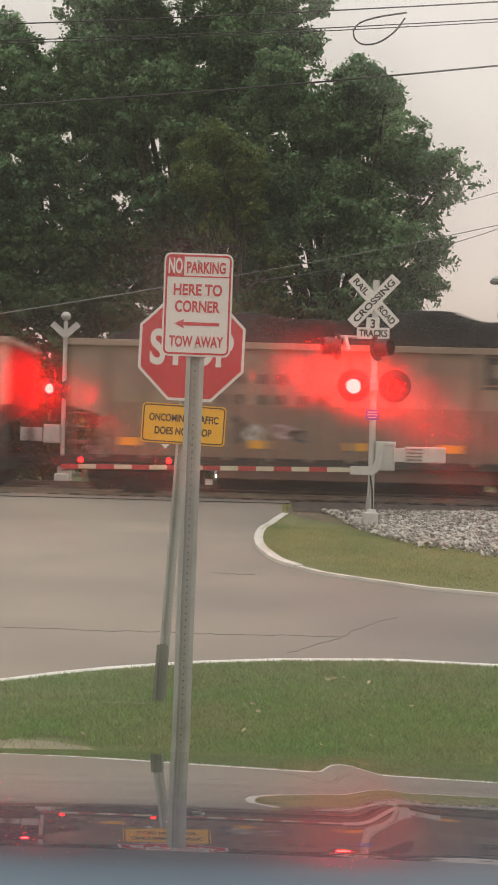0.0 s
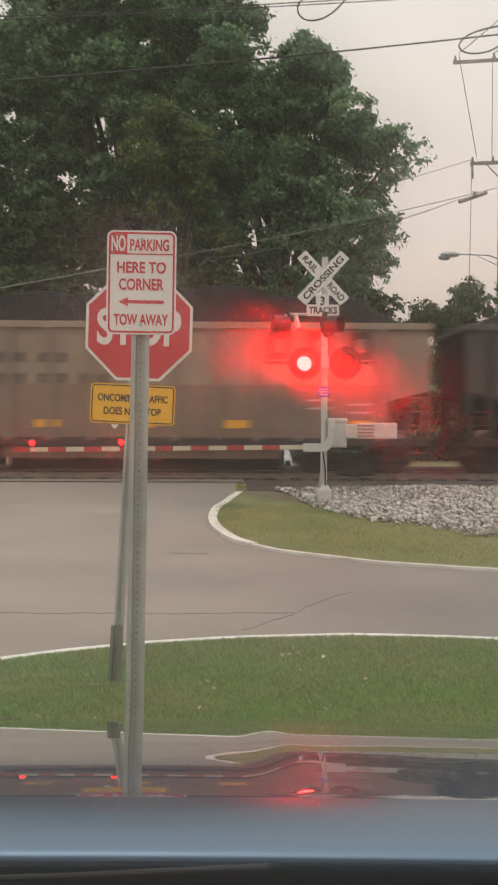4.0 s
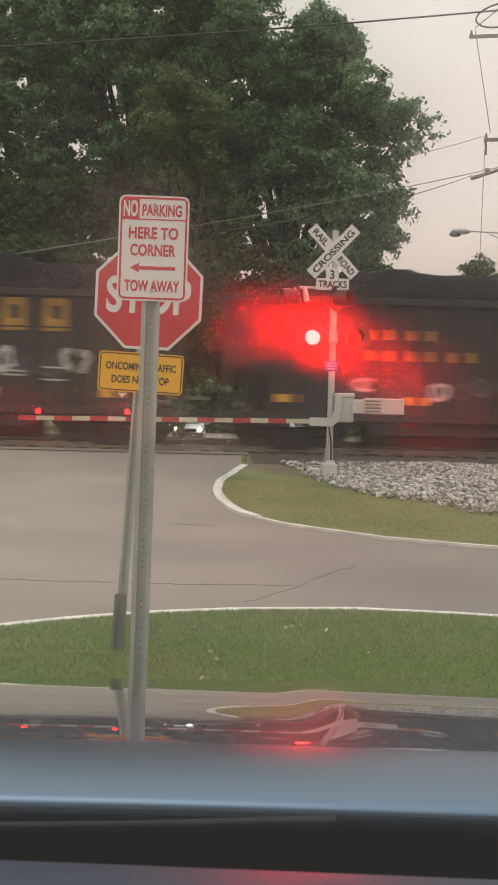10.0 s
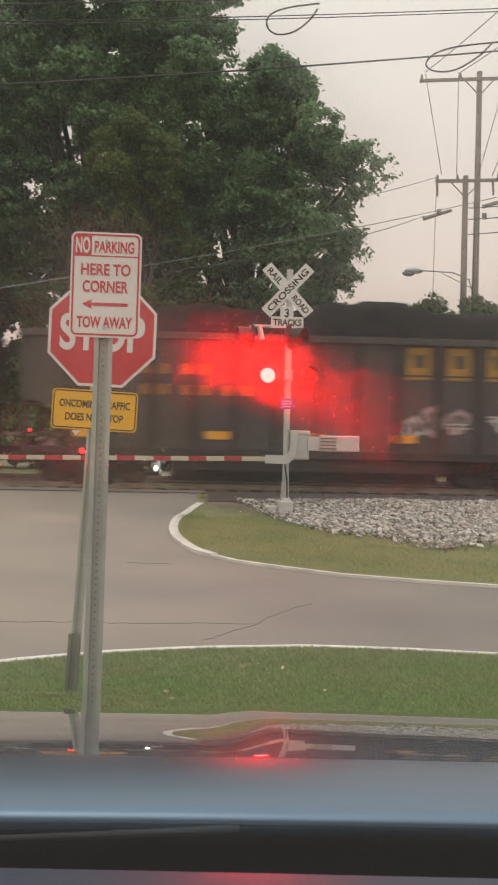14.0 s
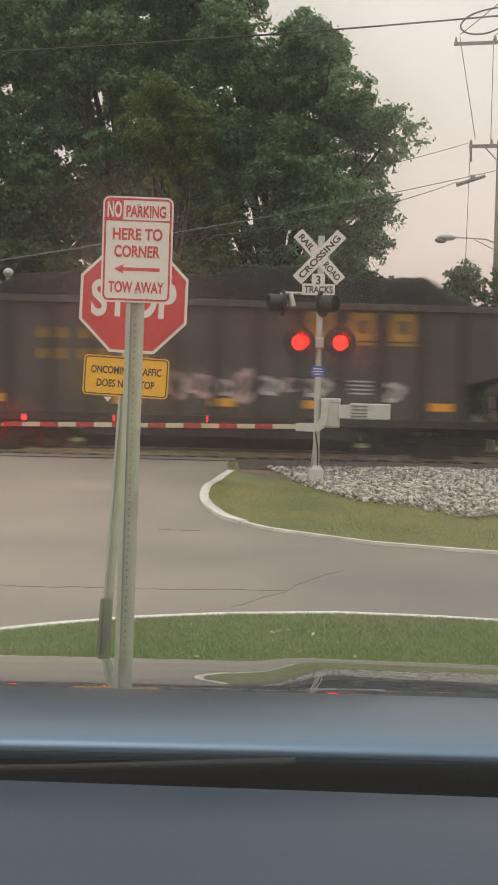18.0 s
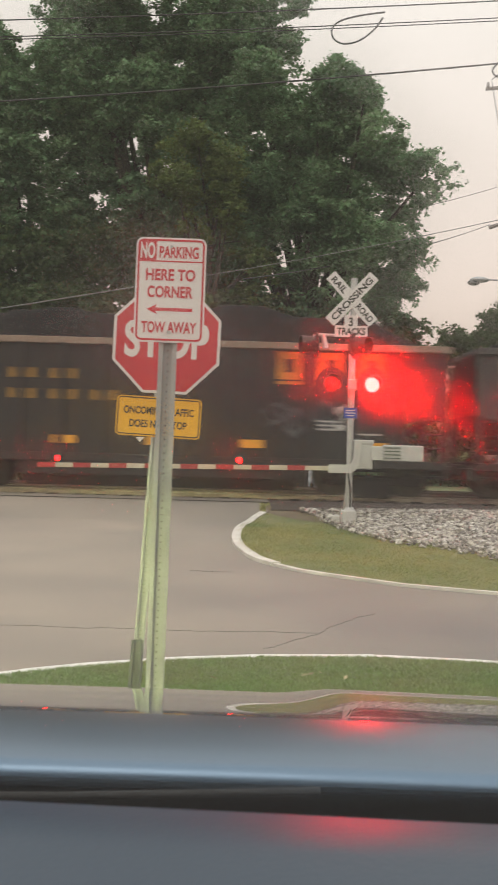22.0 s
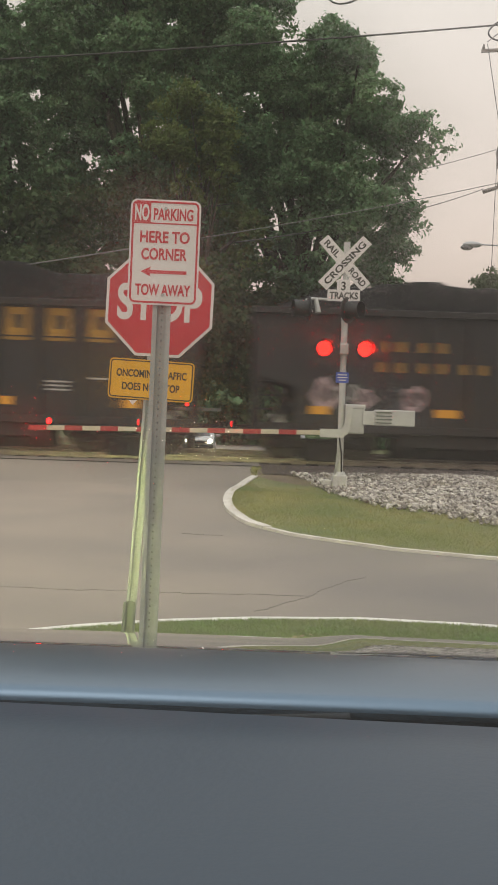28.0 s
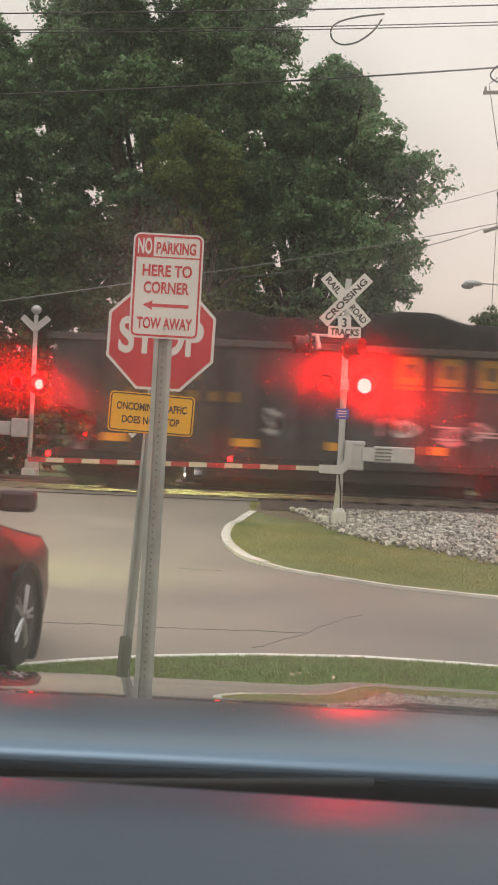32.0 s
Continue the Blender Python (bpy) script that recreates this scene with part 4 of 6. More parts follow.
def far_signal():
    Z = ground_z(33.5)
    s = empty("crossing_signal", pose(-5.88, 33.5, Z), label="silver crossing signal on the far side of the railway", category="crossing signal")
    part("foundation", boxed((-0.2, -0.2, -0.1), (0.2, 0.2, 0.3), 0.03), CONCRETE, s)
    part("mast", rodded((0, 0, 0.3), (0, 0, 4.82), 0.065, seg=14), SILVER, s, "silver steel mast")
    bm = bmesh.new()
    bmesh.ops.create_uvsphere(bm, u_segments=14, v_segments=10, radius=0.15, matrix=pose(0, 0, 4.98) @ Matrix.Diagonal((1, 1, 0.9, 1)))
    part("bell", bm, SILVER, s, "round grey bell on top", smooth=True)
    part("bell_stem", rodded((0, 0, 4.78), (0, 0, 4.95), 0.03, seg=8), SILVER, s)
    for q in (-1, 1):
        bd = part("crossbuck_board", prism(rounded(0.52, 0.19, 0.012, 2), 0.006), SIGNBACK, s, "bare back of a crossbuck arm")
        bd.matrix_local = pose(0, -0.075 - 0.01 * q, 4.40) @ pose(0, 0, 0, 0, -q * 42, 0) @ pose(q * 0.27, 0, 0)
    part("lamp_crossarm", rodded((-0.5, 0.21, 2.8), (0.5, 0.21, 2.8), 0.03, seg=10), SILVER, s)
    FLASHERS.append((flasher(s, pose(-0.42, -0.16, 2.81)), 0))
    FLASHERS.append((flasher(s, pose(0.19, -0.16, 2.78)), 1))
    part("gate_mechanism", boxed((-0.55, -0.2, 1.2), (-0.08, 0.2, 1.75), 0.03), CASEGREY, s, "grey gate mechanism case")
    part("counterweight", boxed((-1.25, -0.12, 1.25), (-0.6, 0.06, 1.65), 0.02), CASEGREY, s)
    a = part("gate_arm", boxed((0.1, 0.2, 1.2), (5.6, 0.24, 1.3), 0.006), GALV_OLD, s, "grey back of the lowered gate arm")
    for x in (1.58, 4.59):
        h = part("arm_lamp_housing", boxed((x - 0.07, 0.18, 1.29), (x + 0.07, 0.27, 1.44), 0.02), BLACKMETAL, a, "small gate lamp housing")
        part("arm_lamp", rodded((x, 0.174, 1.365), (x, 0.168, 1.365), 0.055, seg=18), ARMLAMP, h, "small red gate lamp")
    part("rear_box", boxed((-0.2, 0.3, 0.0), (0.2, 0.55, 0.55), 0.02), CASEGREY, s)
    return s


far_signal()


# ---- coal train ----
BODY, TOP, SILL = 12.9, 4.12, 1.63
HALF = BODY / 2
POSTS = [7.15 - 0.92 * k for k in range(15)]
SIDE = 1.52


def wobbly(w, h, seed, n=26):
    rng = random.Random(seed)
    ph = [rng.uniform(0, 6.28) for _ in range(4)]
    return [((0.5 * w) * math.cos(a) * (1 + 0.16 * math.sin(3 * a + ph[0]) + 0.09 * math.sin(5 * a + ph[1])), (0.5 * h) * math.sin(a) * (1 + 0.18 * math.sin(2 * a + ph[2]) + 0.1 * math.sin(7 * a + ph[3]))) for a in (math.tau * i / n for i in range(n))]


def tag_shape(w, h, seed):
    """A bulging sprayed letter shape: an uneven ring with a stroke across it."""
    outer = wobbly(w, h, seed)
    bm = bmesh.new()
    rings = [[bm.verts.new((x * f, y, z * f)) for x, z in outer] for f, y in ((1.0, 0.006), (1.0, 0.0), (0.58, 0.0), (0.58, 0.006))]
    n = len(outer)
    for a, b in zip(rings, rings[1:]):
        for i in range(n):
            bm.faces.new((a[i], a[(i + 1) % n], b[(i + 1) % n], b[i]))
    lean = random.Random(seed).uniform(-0.7, 0.7)
    box(bm, (-0.07 * w, 0.0, -0.30 * h), (0.07 * w, 0.006, 0.30 * h), 0, Matrix.Rotation(lean, 4, "Y"))
    return bm


def hopper_meshes():
    """The meshes that all the coal hoppers share."""
    made = {}

    def keep(name, bm):
        me = bpy.data.meshes.new(name)
        bm.to_mesh(me)
        bm.free()
        made[name] = me

    cut, cz = 0.95, 2.75
    side = [(-HALF + cut, SILL), (HALF - cut, SILL), (HALF - cut, cz - 0.25), (HALF, cz), (HALF, TOP), (-HALF, TOP), (-HALF, cz), (-HALF + cut, cz - 0.25)]
    keep("side_sheet", prism(side, 0.02))
    bm = bmesh.new()
    for s in (-1, 1):
        v = [bm.verts.new(p) for p in ((s * HALF, -SIDE + 0.03, TOP), (s * HALF, SIDE - 0.03, TOP), (s * HALF, SIDE - 0.03, cz), (s * (HALF - 2.6), SIDE - 0.03, SILL - 0.5), (s * (HALF - 2.6), -SIDE + 0.03, SILL - 0.5), (s * HALF, -SIDE + 0.03, cz))]
        bm.faces.new((v[0], v[1], v[2], v[5]))
        bm.faces.new((v[5], v[2], v[3], v[4]))
    bmesh.ops.solidify(bm, geom=bm.faces[:], thickness=0.03)
    keep("end_sheet", bm)
    bm = bmesh.new()
    for s in (-1, 1):
        box(bm, (-HALF - 0.03, s * (SIDE + 0.02) - 0.07, TOP - 0.02), (HALF + 0.03, s * (SIDE + 0.02) + 0.07, TOP + 0.13), 0.015)
        box(bm, (s * HALF - 0.06, -SIDE, TOP - 0.02), (s * HALF + 0.06, SIDE, TOP + 0.11), 0.01)
    keep("top_chord", bm)
    keep("lower_panel", boxed((-HALF + cut + 0.02, -0.004, SILL + 0.05), (HALF - cut - 0.02, 0.0, 2.86)))
    keep("side_post", boxed((-0.075, -0.11, SILL - 0.02), (0.075, 0.0, TOP), 0.02))
    bm = bmesh.new()
    for s in (-1, 1):
        box(bm, (-HALF, s * SIDE - 0.09, SILL - 0.13), (HALF, s * SIDE + 0.09, SILL + 0.05), 0.01)
    box(bm, (-3.15, -0.5, 0.93), (3.15, 0.5, 1.40))
    box(bm, (-HALF - 0.1, -0.25, 1.40), (HALF + 0.1, 0.25, 1.60))
    for s in (-1, 1):
        box(bm, (s * HALF - 0.12, -SIDE, 1.28), (s * HALF + 0.04, SIDE, 1.55), 0.01)
        box(bm, (s * (HALF - 1.4) - 0.15, -SIDE, SILL - 0.2), (s * (HALF - 1.4) + 0.15, SIDE, SILL - 0.06))
    keep("underframe", bm)
    bm = bmesh.new()
    for c in (-2.1, 0, 2.1):
        top, low = [], []
        for sx, sy in ((-1, -1), (1, -1), (1, 1), (-1, 1)):
            top.append(bm.verts.new((c + sx * 1.02, sy * (SIDE - 0.06), SILL)))
            low.append(bm.verts.new((c + sx * 0.35, sy * 0.95, 1.14)))
        for k in range(4):
            bm.faces.new((top[k], top[(k + 1) % 4], low[(k + 1) % 4], low[k]))
        bm.faces.new(low)
    box(bm, (-3.1, -SIDE + 0.02, SILL - 0.42), (3.1, -SIDE + 0.05, SILL - 0.08))
    bmesh.ops.recalc_face_normals(bm, faces=bm.faces[:])
    keep("hopper_bay", bm)
    bm = bmesh.new()
    bmesh.ops.create_grid(bm, x_segments=60, y_segments=14, size=0.5, matrix=Matrix.Diagonal((BODY - 0.1, 2 * SIDE - 0.1, 1, 1)))
    for v in bm.verts:
        ex, ey = min(1, (HALF - abs(v.co.x)) / 1.7), min(1, (SIDE - abs(v.co.y)) / 1.2)
        lump = 0.5 + 0.5 * math.sin(v.co.x * 1.1) * math.sin(v.co.x * 0.47 + 1)
        v.co.z = TOP - 0.15 + (0.42 + 0.85 * ex ** 0.6 * (0.55 + 0.45 * lump)) * ey ** 0.8 * (0.25 + 0.75 * ex) + 0.10 * noise.noise(v.co * 1.5) + 0.07 * noise.noise(v.co * 4.3)
    keep("coal_load", bm)
    bm = bmesh.new()
    for s in (-1, 1):
        box(bm, (-1.15, s * 1.0 - 0.07, 1.12), (1.15, s * 1.0 + 0.07, 1.30), 0.02)
        box(bm, (-0.42, s * 1.0 - 0.09, 0.82), (0.42, s * 1.0 + 0.09, 1.24), 0.02)
        for q in (-1, 1):
            box(bm, (q * 0.88 - 0.16, s * 1.0 - 0.1, 1.1), (q * 0.88 + 0.16, s * 1.0 + 0.1, 1.4), 0.02)
    box(bm, (-0.2, -1.0, 1.05), (0.2, 1.0, 1.3))
    keep("truck_frame", bm)
    bm = bmesh.new()
    rod(bm, (0, -0.07, 0), (0, 0.05, 0), 0.42, seg=24)
    rod(bm, (0, 0.05, 0), (0, 0.085, 0), 0.455, seg=24)
    rod(bm, (0, -0.16, 0), (0, -0.07, 0), 0.11, seg=10)
    keep("wheel", bm)
    keep("axle", rodded((0, -0.78, 0), (0, 0.78, 0), 0.075, seg=8))
    bm = boxed((-0.1, -0.1, -0.09), (0.62, 0.1, 0.09), 0.02)
    box(bm, (0.45, -0.2, -0.14), (0.64, 0.14, 0.14), 0.03)
    keep("coupler", bm)
    bm = bmesh.new()
    for q in (-0.2, 0.2):
        rod(bm, (q, 0, 1.25), (q, 0, 3.1), 0.018, seg=6)
    for i in range(6):
        rod(bm, (-0.2, 0, 1.35 + 0.31 * i), (0.2, 0, 1.35 + 0.31 * i), 0.016, seg=6)
    keep("ladder", bm)
    bm = bmesh.new()
    for s in (-1, 1):
        for q in (-1, 1):
            box(bm, (s * (HALF - 0.09) - 0.08, q * (SIDE - 0.07) - 0.06, 1.3), (s * (HALF - 0.09) + 0.08, q * (SIDE - 0.07) + 0.06, cz + 0.05), 0.01)
            rod(bm, (s * (HALF - 0.12), q * (SIDE - 0.2), 1.45), (s * (HALF - 1.15), q * (SIDE - 0.2), 2.35), 0.05, seg=6)
        box(bm, (s * (HALF - 0.85) - 0.02, -1.15, 1.3), (s * (HALF - 0.85) + 0.02, 1.15, 2.25))
        box(bm, (s * (HALF - 0.45) - 0.42, -1.2, 1.48), (s * (HALF - 0.45) + 0.42, 1.2, 1.54))
    keep("end_frame", bm)
    keep("reflector", boxed((-0.27, -0.008, -0.09), (0.27, 0.0, 0.09)))
    bm = bmesh.new()
    for lo, hi in (((-0.27, -0.31), (-0.09, 0.31)), ((0.12, -0.31), (0.27, 0.31)), ((-0.09, 0.15), (0.12, 0.31)), ((-0.09, -0.31), (0.12, -0.15))):
        box(bm, (lo[0], 0.0, lo[1]), (hi[0], 0.006, hi[1]))
    keep("mark_block", bm)
    keep("mark_bar", prism([(-0.29, -0.035), (0.29, -0.035), (0.29, 0.035), (-0.29, 0.035)], 0.006))
    bm = bmesh.new()
    for q in (-0.225, 0.0, 0.225):
        box(bm, (q - 0.075, 0.0, -0.11), (q + 0.075, 0.006, 0.11))
    keep("number_bar", bm)
    keep("data_bar", prism([(-0.25, -0.02), (0.25, -0.02), (0.25, 0.02), (-0.25, 0.02)], 0.006))
    bm = bmesh.new()
    box(bm, (-0.18, -0.12, 0), (0.18, 0.12, 0.32), 0.02)
    keep("brake_reservoir", bm)
    return made


HOPPER = hopper_meshes()


def with_mat(me, material):
    c = me.copy()
    c.materials.clear()
    c.materials.append(material)
    return c


PALETTE = {
    "tan": (CAR_TAN, POST_TAN, UNDER_TAN, LETTER_BLACK, "tan-painted coal hopper car heaped with coal"),
    "pale": (CAR_PALE, POST_TAN, UNDER_TAN, LETTER_BLACK, "pale sun-bleached tan coal hopper car heaped with coal"),
    "black": (CAR_BLACK, POST_DARK, UNDER, LETTER_YELLOW, "sooty black coal hopper car heaped with coal"),
    "grey": (CAR_GREY, POST_DARK, UNDER, LETTER_YELLOW, "dusty dark grey coal hopper car heaped with coal"),
    "blue": (CAR_BLUE, POST_DARK, UNDER, LETTER_YELLOW, "faded slate-grey coal hopper car heaped with coal"),
}
HOPPER_SETS = {}
for key, (paint, posts, under, marks, _) in PALETTE.items():
    HOPPER_SETS[key] = {n: with_mat(me, {"side_sheet": paint, "lower_panel": RUSTBAND, "end_sheet": posts, "top_chord": paint, "side_post": posts, "underframe": UNDER, "end_frame": UNDER, "hopper_bay": under, "coal_load": COAL,
                                          "truck_frame": UNDER, "wheel": WHEEL, "axle": WHEEL, "coupler": UNDER, "ladder": posts, "reflector": CONSPIC, "mark_block": marks, "mark_bar": marks, "number_bar": marks,
                                          "data_bar": CHALK, "brake_reservoir": CASEGREY}[n]) for n, me in HOPPER.items()}
for sset in HOPPER_SETS.values():
    sset["coal_load"].polygons.foreach_set("use_smooth", [True] * len(sset["coal_load"].polygons))


def hopper_car(key, shift, tags, seed, pale_rim=False):
    q = HOPPER_SETS[key]
    c = empty("hopper_car", label=PALETTE[key][4] + (", tagged with graffiti" if tags else ""), category="train car", group="cars of the coal train")
    rng = random.Random(seed)
    for s in (-1, 1):
        shared("side_sheet", q["side_sheet"], c, pose(0, -SIDE if s < 0 else SIDE - 0.02, 0))
        for x in [p + shift for p in POSTS if abs(p + shift) < HALF - 0.45]:
            shared("side_post", q["side_post"], c, pose(x, -SIDE, 0) if s < 0 else pose(x, SIDE, 0, 0, 0, 180))
    for n in ("end_sheet", "end_frame", "top_chord", "underframe", "hopper_bay", "coal_load"):
        shared(n, HOPPER_SETS["tan"][n] if pale_rim and n == "top_chord" else q[n], c)
    if key == "tan":
        shared("lower_panel", q["lower_panel"], c, pose(0, -SIDE, 0))
    for tx in (-HALF + 1.6, HALF - 1.6):
        shared("truck_frame", q["truck_frame"], c, pose(tx, 0, 0))
        for wx in (-0.88, 0.88):
            shared("axle", q["axle"], c, pose(tx + wx, 0, RAIL_Z + 0.42))
            for s in (-1, 1):
                shared("wheel", q["wheel"], c, pose(tx + wx, s * 0.75, RAIL_Z + 0.42, 0, 0, 0 if s < 0 else 180))
    for s in (-1, 1):
        shared("coupler", q["coupler"], c, pose(s * (HALF - 0.05), 0, 1.50, 0, 0, 0 if s > 0 else 180))
        shared("ladder", q["ladder"], c, pose(s * (HALF - 0.3), -SIDE + 0.02, 0))
        shared("brake_reservoir", q["brake_reservoir"], c, pose(s * (HALF - 0.55), -1.1, 1.55))
    for x in (-5.0, -2.1, 0.0, 2.1, 4.9):
        shared("reflector", q["reflector"], c, pose(x, -SIDE - 0.012, 1.98))
    for i in range(3):
        x = 3.01 + 0.92 * i + shift
        b = shared("mark_block", q["mark_block"], c, pose(x, -SIDE - 0.01, 3.74))
        shared("mark_bar", q["mark_bar"], c, pose(x, -SIDE - 0.01, 3.36))
    for i in range(2):
        for z in (3.44, 2.98):
            shared("number_bar", q["number_bar"], c, pose(-2.92 + 0.92 * i + shift, -SIDE - 0.01, z))
    shared("number_bar", q["number_bar"], c, pose(-1.08 + shift, -SIDE - 0.01, 2.98))
    for i in range(4):
        shared("data_bar", q["data_bar"], c, pose(rng.choice((4.85, 3.93)) + shift, -SIDE - 0.01, 2.25 + 0.09 * i))
    for x, z, w, h, m in tags:
        t = part("graffiti", tag_shape(w, h, rng.random()), m, c, "smeared spray-painted tag")
        t.matrix_local = pose(x, -SIDE - 0.008, z)
    return c


def tag_row(x0, x1, z, h, mats, step=0.52, seed=1, soot=True):
    rng = random.Random(seed)
    out, x = [], x0
    while x < x1:
        out.append((x + rng.uniform(-0.08, 0.08), z + rng.uniform(-0.12, 0.12), 0.62 * rng.uniform(0.7, 1.1), h * rng.uniform(0.55, 1.15), rng.choice(mats + [DARKTAG] * soot)))
        x += step
    return out


KINDS = ["tan", "pale", "pale", "grey", "tan", "tan", "pale", "blue", "pale", "black", "black", "black", "black", "grey", "grey", "black", "black", "grey", "grey", "grey", "grey", "black", "black", "pale", "grey", "black", "black", "black", "black", "pale", "grey", "black", "grey"]
OFFSETS = [1.1, 0.73, 0.52, 0.53, 0.72, 0.41, 0.01, -0.17, 0.03, -0.1, 0.0, 0.27, -0.37, -0.25, -0.12, -0.08, 0.05, 0.39, 0.63, 0.89, 1.2, 1.57, 1.78, 1.47, 1.69, 1.61, 1.39, 1.14, 0.57, -0.27, 0.21, -1.02, -1.2]
SHIFTS = [0.1, 0.25, 0.03, -1.09, 0.01, -0.23, -0.37, -0.74, 0.14, -0.04, -1.24, -0.33, -0.84, -0.6, -0.7, -0.7, -0.8, -0.85, -0.8, -0.74, -0.85, -0.14, -1.58, -0.16, -0.5, -0.55, -0.45, -0.57, -0.33, 0.22, -1.52, -0.29, -0.2]
GRAFFITI = {
    0: tag_row(-4.3, -1.0, 2.3, 0.5, [PINKTAG, CHALK], seed=2), 1: tag_row(-3.5, 2.2, 2.25, 0.55, [PINKTAG, DARKTAG, CHALK], seed=3),
    2: tag_row(-5.8, 3.0, 3.3, 0.95, [CHALK, CHALK, PINKTAG], step=0.62, seed=4, soot=False), 3: tag_row(-0.2, 3.6, 2.35, 0.85, [CHALK, PINKTAG, DARKTAG], seed=5), 8: tag_row(-3.6, 0.6, 2.2, 0.5, [CHALK, TEALTAG], seed=6),
    9: tag_row(-3.7, 2.9, 2.3, 0.55, [CHALK, PINKTAG], seed=7), 10: tag_row(2.0, 4.6, 2.6, 0.7, [CHALK], seed=8), 11: tag_row(1.3, 3.9, 2.7, 0.8, [CHALK], seed=9), 12: tag_row(2.6, 4.6, 2.3, 0.9, [TEALTAG], seed=10),
    13: tag_row(0.2, 4.4, 2.3, 0.6, [CHALK, PINKTAG], seed=11), 16: tag_row(0.4, 4.0, 2.4, 0.6, [CHALK, PINKTAG], seed=12), 17: tag_row(-1.0, 4.2, 2.3, 0.6, [PINKTAG, CHALK], seed=13), 18: tag_row(-5.4, -3.8, 3.0, 1.0, [CHALK], seed=14),
    19: tag_row(-1.0, 5.0, 2.45, 0.6, [PINKTAG, CHALK], seed=15), 20: tag_row(0.6, 4.6, 2.35, 0.8, [CHALK, DARKTAG, PINKTAG], seed=16), 21: tag_row(2.6, 4.5, 2.6, 0.6, [CHALK], seed=17), 22: tag_row(2.7, 4.6, 2.3, 0.6, [CHALK], seed=18),
    23: tag_row(-5.0, -0.3, 2.1, 0.8, [DARKTAG], seed=19), 26: tag_row(-4.9, -2.8, 2.3, 0.6, [CHALK, PINKTAG], seed=20), 27: tag_row(-5.3, -4.0, 3.3, 1.2, [CHALK], seed=21), 28: tag_row(1.6, 4.6, 2.7, 1.0, [DARKTAG, CHALK, PINKTAG], seed=22),
    29: tag_row(-5.2, -1.2, 2.35, 0.95, [DARKTAG, DARKTAG, TEALTAG], step=0.7, seed=23), 30: tag_row(-1.6, 3.4, 2.4, 0.6, [CHALK, PINKTAG], seed=24),
}
SPEED, LENGTH, START = 13.05, 13.88, 5.89 - 4.85
TRAIN = []
for k, key in enumerate(KINDS):
    c = hopper_car(key, SHIFTS[k], GRAFFITI.get(k, []), k, pale_rim=k in (16, 21, 28))
    TRAIN.append((c, START - LENGTH * k + OFFSETS[k]))
lead = hopper_car("tan", 0, [], 99)
TRAIN.append((lead, START + LENGTH + 1.3))


# ---- trees ----
def leaf_cloud(centres, radii, per, size, seed, flat=0.85, gap=1.86):
    """Folded leaves on small twig sprays round clump centres, with openings in the crown."""
    rng = np.random.default_rng(seed)
    out = []
    for (cx, cy, cz), r in zip(centres, radii):
        n = int(per * r * r)
        twigs = rng.normal(size=(16, 3))
        twigs /= np.linalg.norm(twigs, axis=1)[:, None]
        reach = r * rng.uniform(0.2, 0.98, (16, 1)) ** 0.6
        k = rng.integers(0, 16, n)
        spread = (r * rng.uniform(0.09, 0.24, 16))[k][:, None]
        d = twigs[k] + rng.normal(size=(n, 3)) * 0.25
        p = (twigs * reach * (1, 1, flat))[k] + rng.normal(size=(n, 3)) * spread * (1.0, 1.0, 0.62) + (cx, cy, cz)
        # gaps where light comes through the crown
        gx, gz = p[:, 0] + 0.03 * p[:, 1], p[:, 2]
        g = np.sin(2.1 * gx + 0.9 * gz) + np.sin(2.7 * gz - 1.3 * gx + 1.0) + np.sin(4.3 * gx + 3.1 * gz) + 0.8 * np.sin(6.1 * gz - 4.7 * gx)
        keep = g + 0.35 * rng.normal(size=n) < gap
        p, d = p[keep], d[keep]
        n = len(p)
        u = rng.normal(size=(n, 3))
        u /= np.linalg.norm(u, axis=1)[:, None]
        w = np.cross(u, d + (0, 0, 0.8) + rng.normal(size=(n, 3)) * 0.45)
        w /= np.linalg.norm(w, axis=1)[:, None] + 1e-6
        s = size * rng.uniform(0.45, 1.25, n)[:, None]
        out.append(np.stack([p - u * s, p + w * s * 0.6, p + u * s, p - w * s * 0.6 + d * s * 0.3], 1).reshape(-1, 3))
    return np.concatenate(out)


def limbs(bm, base, tips, r0, seed):
    rng = random.Random(seed)
    base = Vector(base)
    for tip in tips:
        tip = Vector(tip)
        mid = base.lerp(tip, 0.5) + Vector((rng.uniform(-0.4, 0.4), rng.uniform(-0.3, 0.3), rng.uniform(0, 0.8)))
        rod(bm, base, mid, r0 * 0.5, r0 * 0.3, 7)
        rod(bm, mid, tip, r0 * 0.3, r0 * 0.08, 6)
    return bm


def tree(name, x, y, trunk_h, trunk_r, centres, radii, per, size, leaf, seed, label):
    z = ground_z(y)
    t = empty(name, pose(x, y, z), label=label, category="tree")
    bm = rodded((0, 0, -0.1), (0.1, 0, trunk_h), trunk_r, trunk_r * 0.6, 12)
    local = [(cx - x, cy - y, cz - z) for cx, cy, cz in centres]
    if trunk_r > 0.3 or len(local) < 30:
        limbs(bm, (0.1, 0, trunk_h * 0.85), local[:: max(1, len(local) // 16)], trunk_r, seed)
    part("trunk", bm, BARK, t, "rough dark trunk with spreading limbs")
    quads("crown", leaf_cloud(local, radii, per, size, seed, gap=1.86 if trunk_r > 0.3 else 2.8), leaf, t, "dense dark green crown of leaves")
    return t


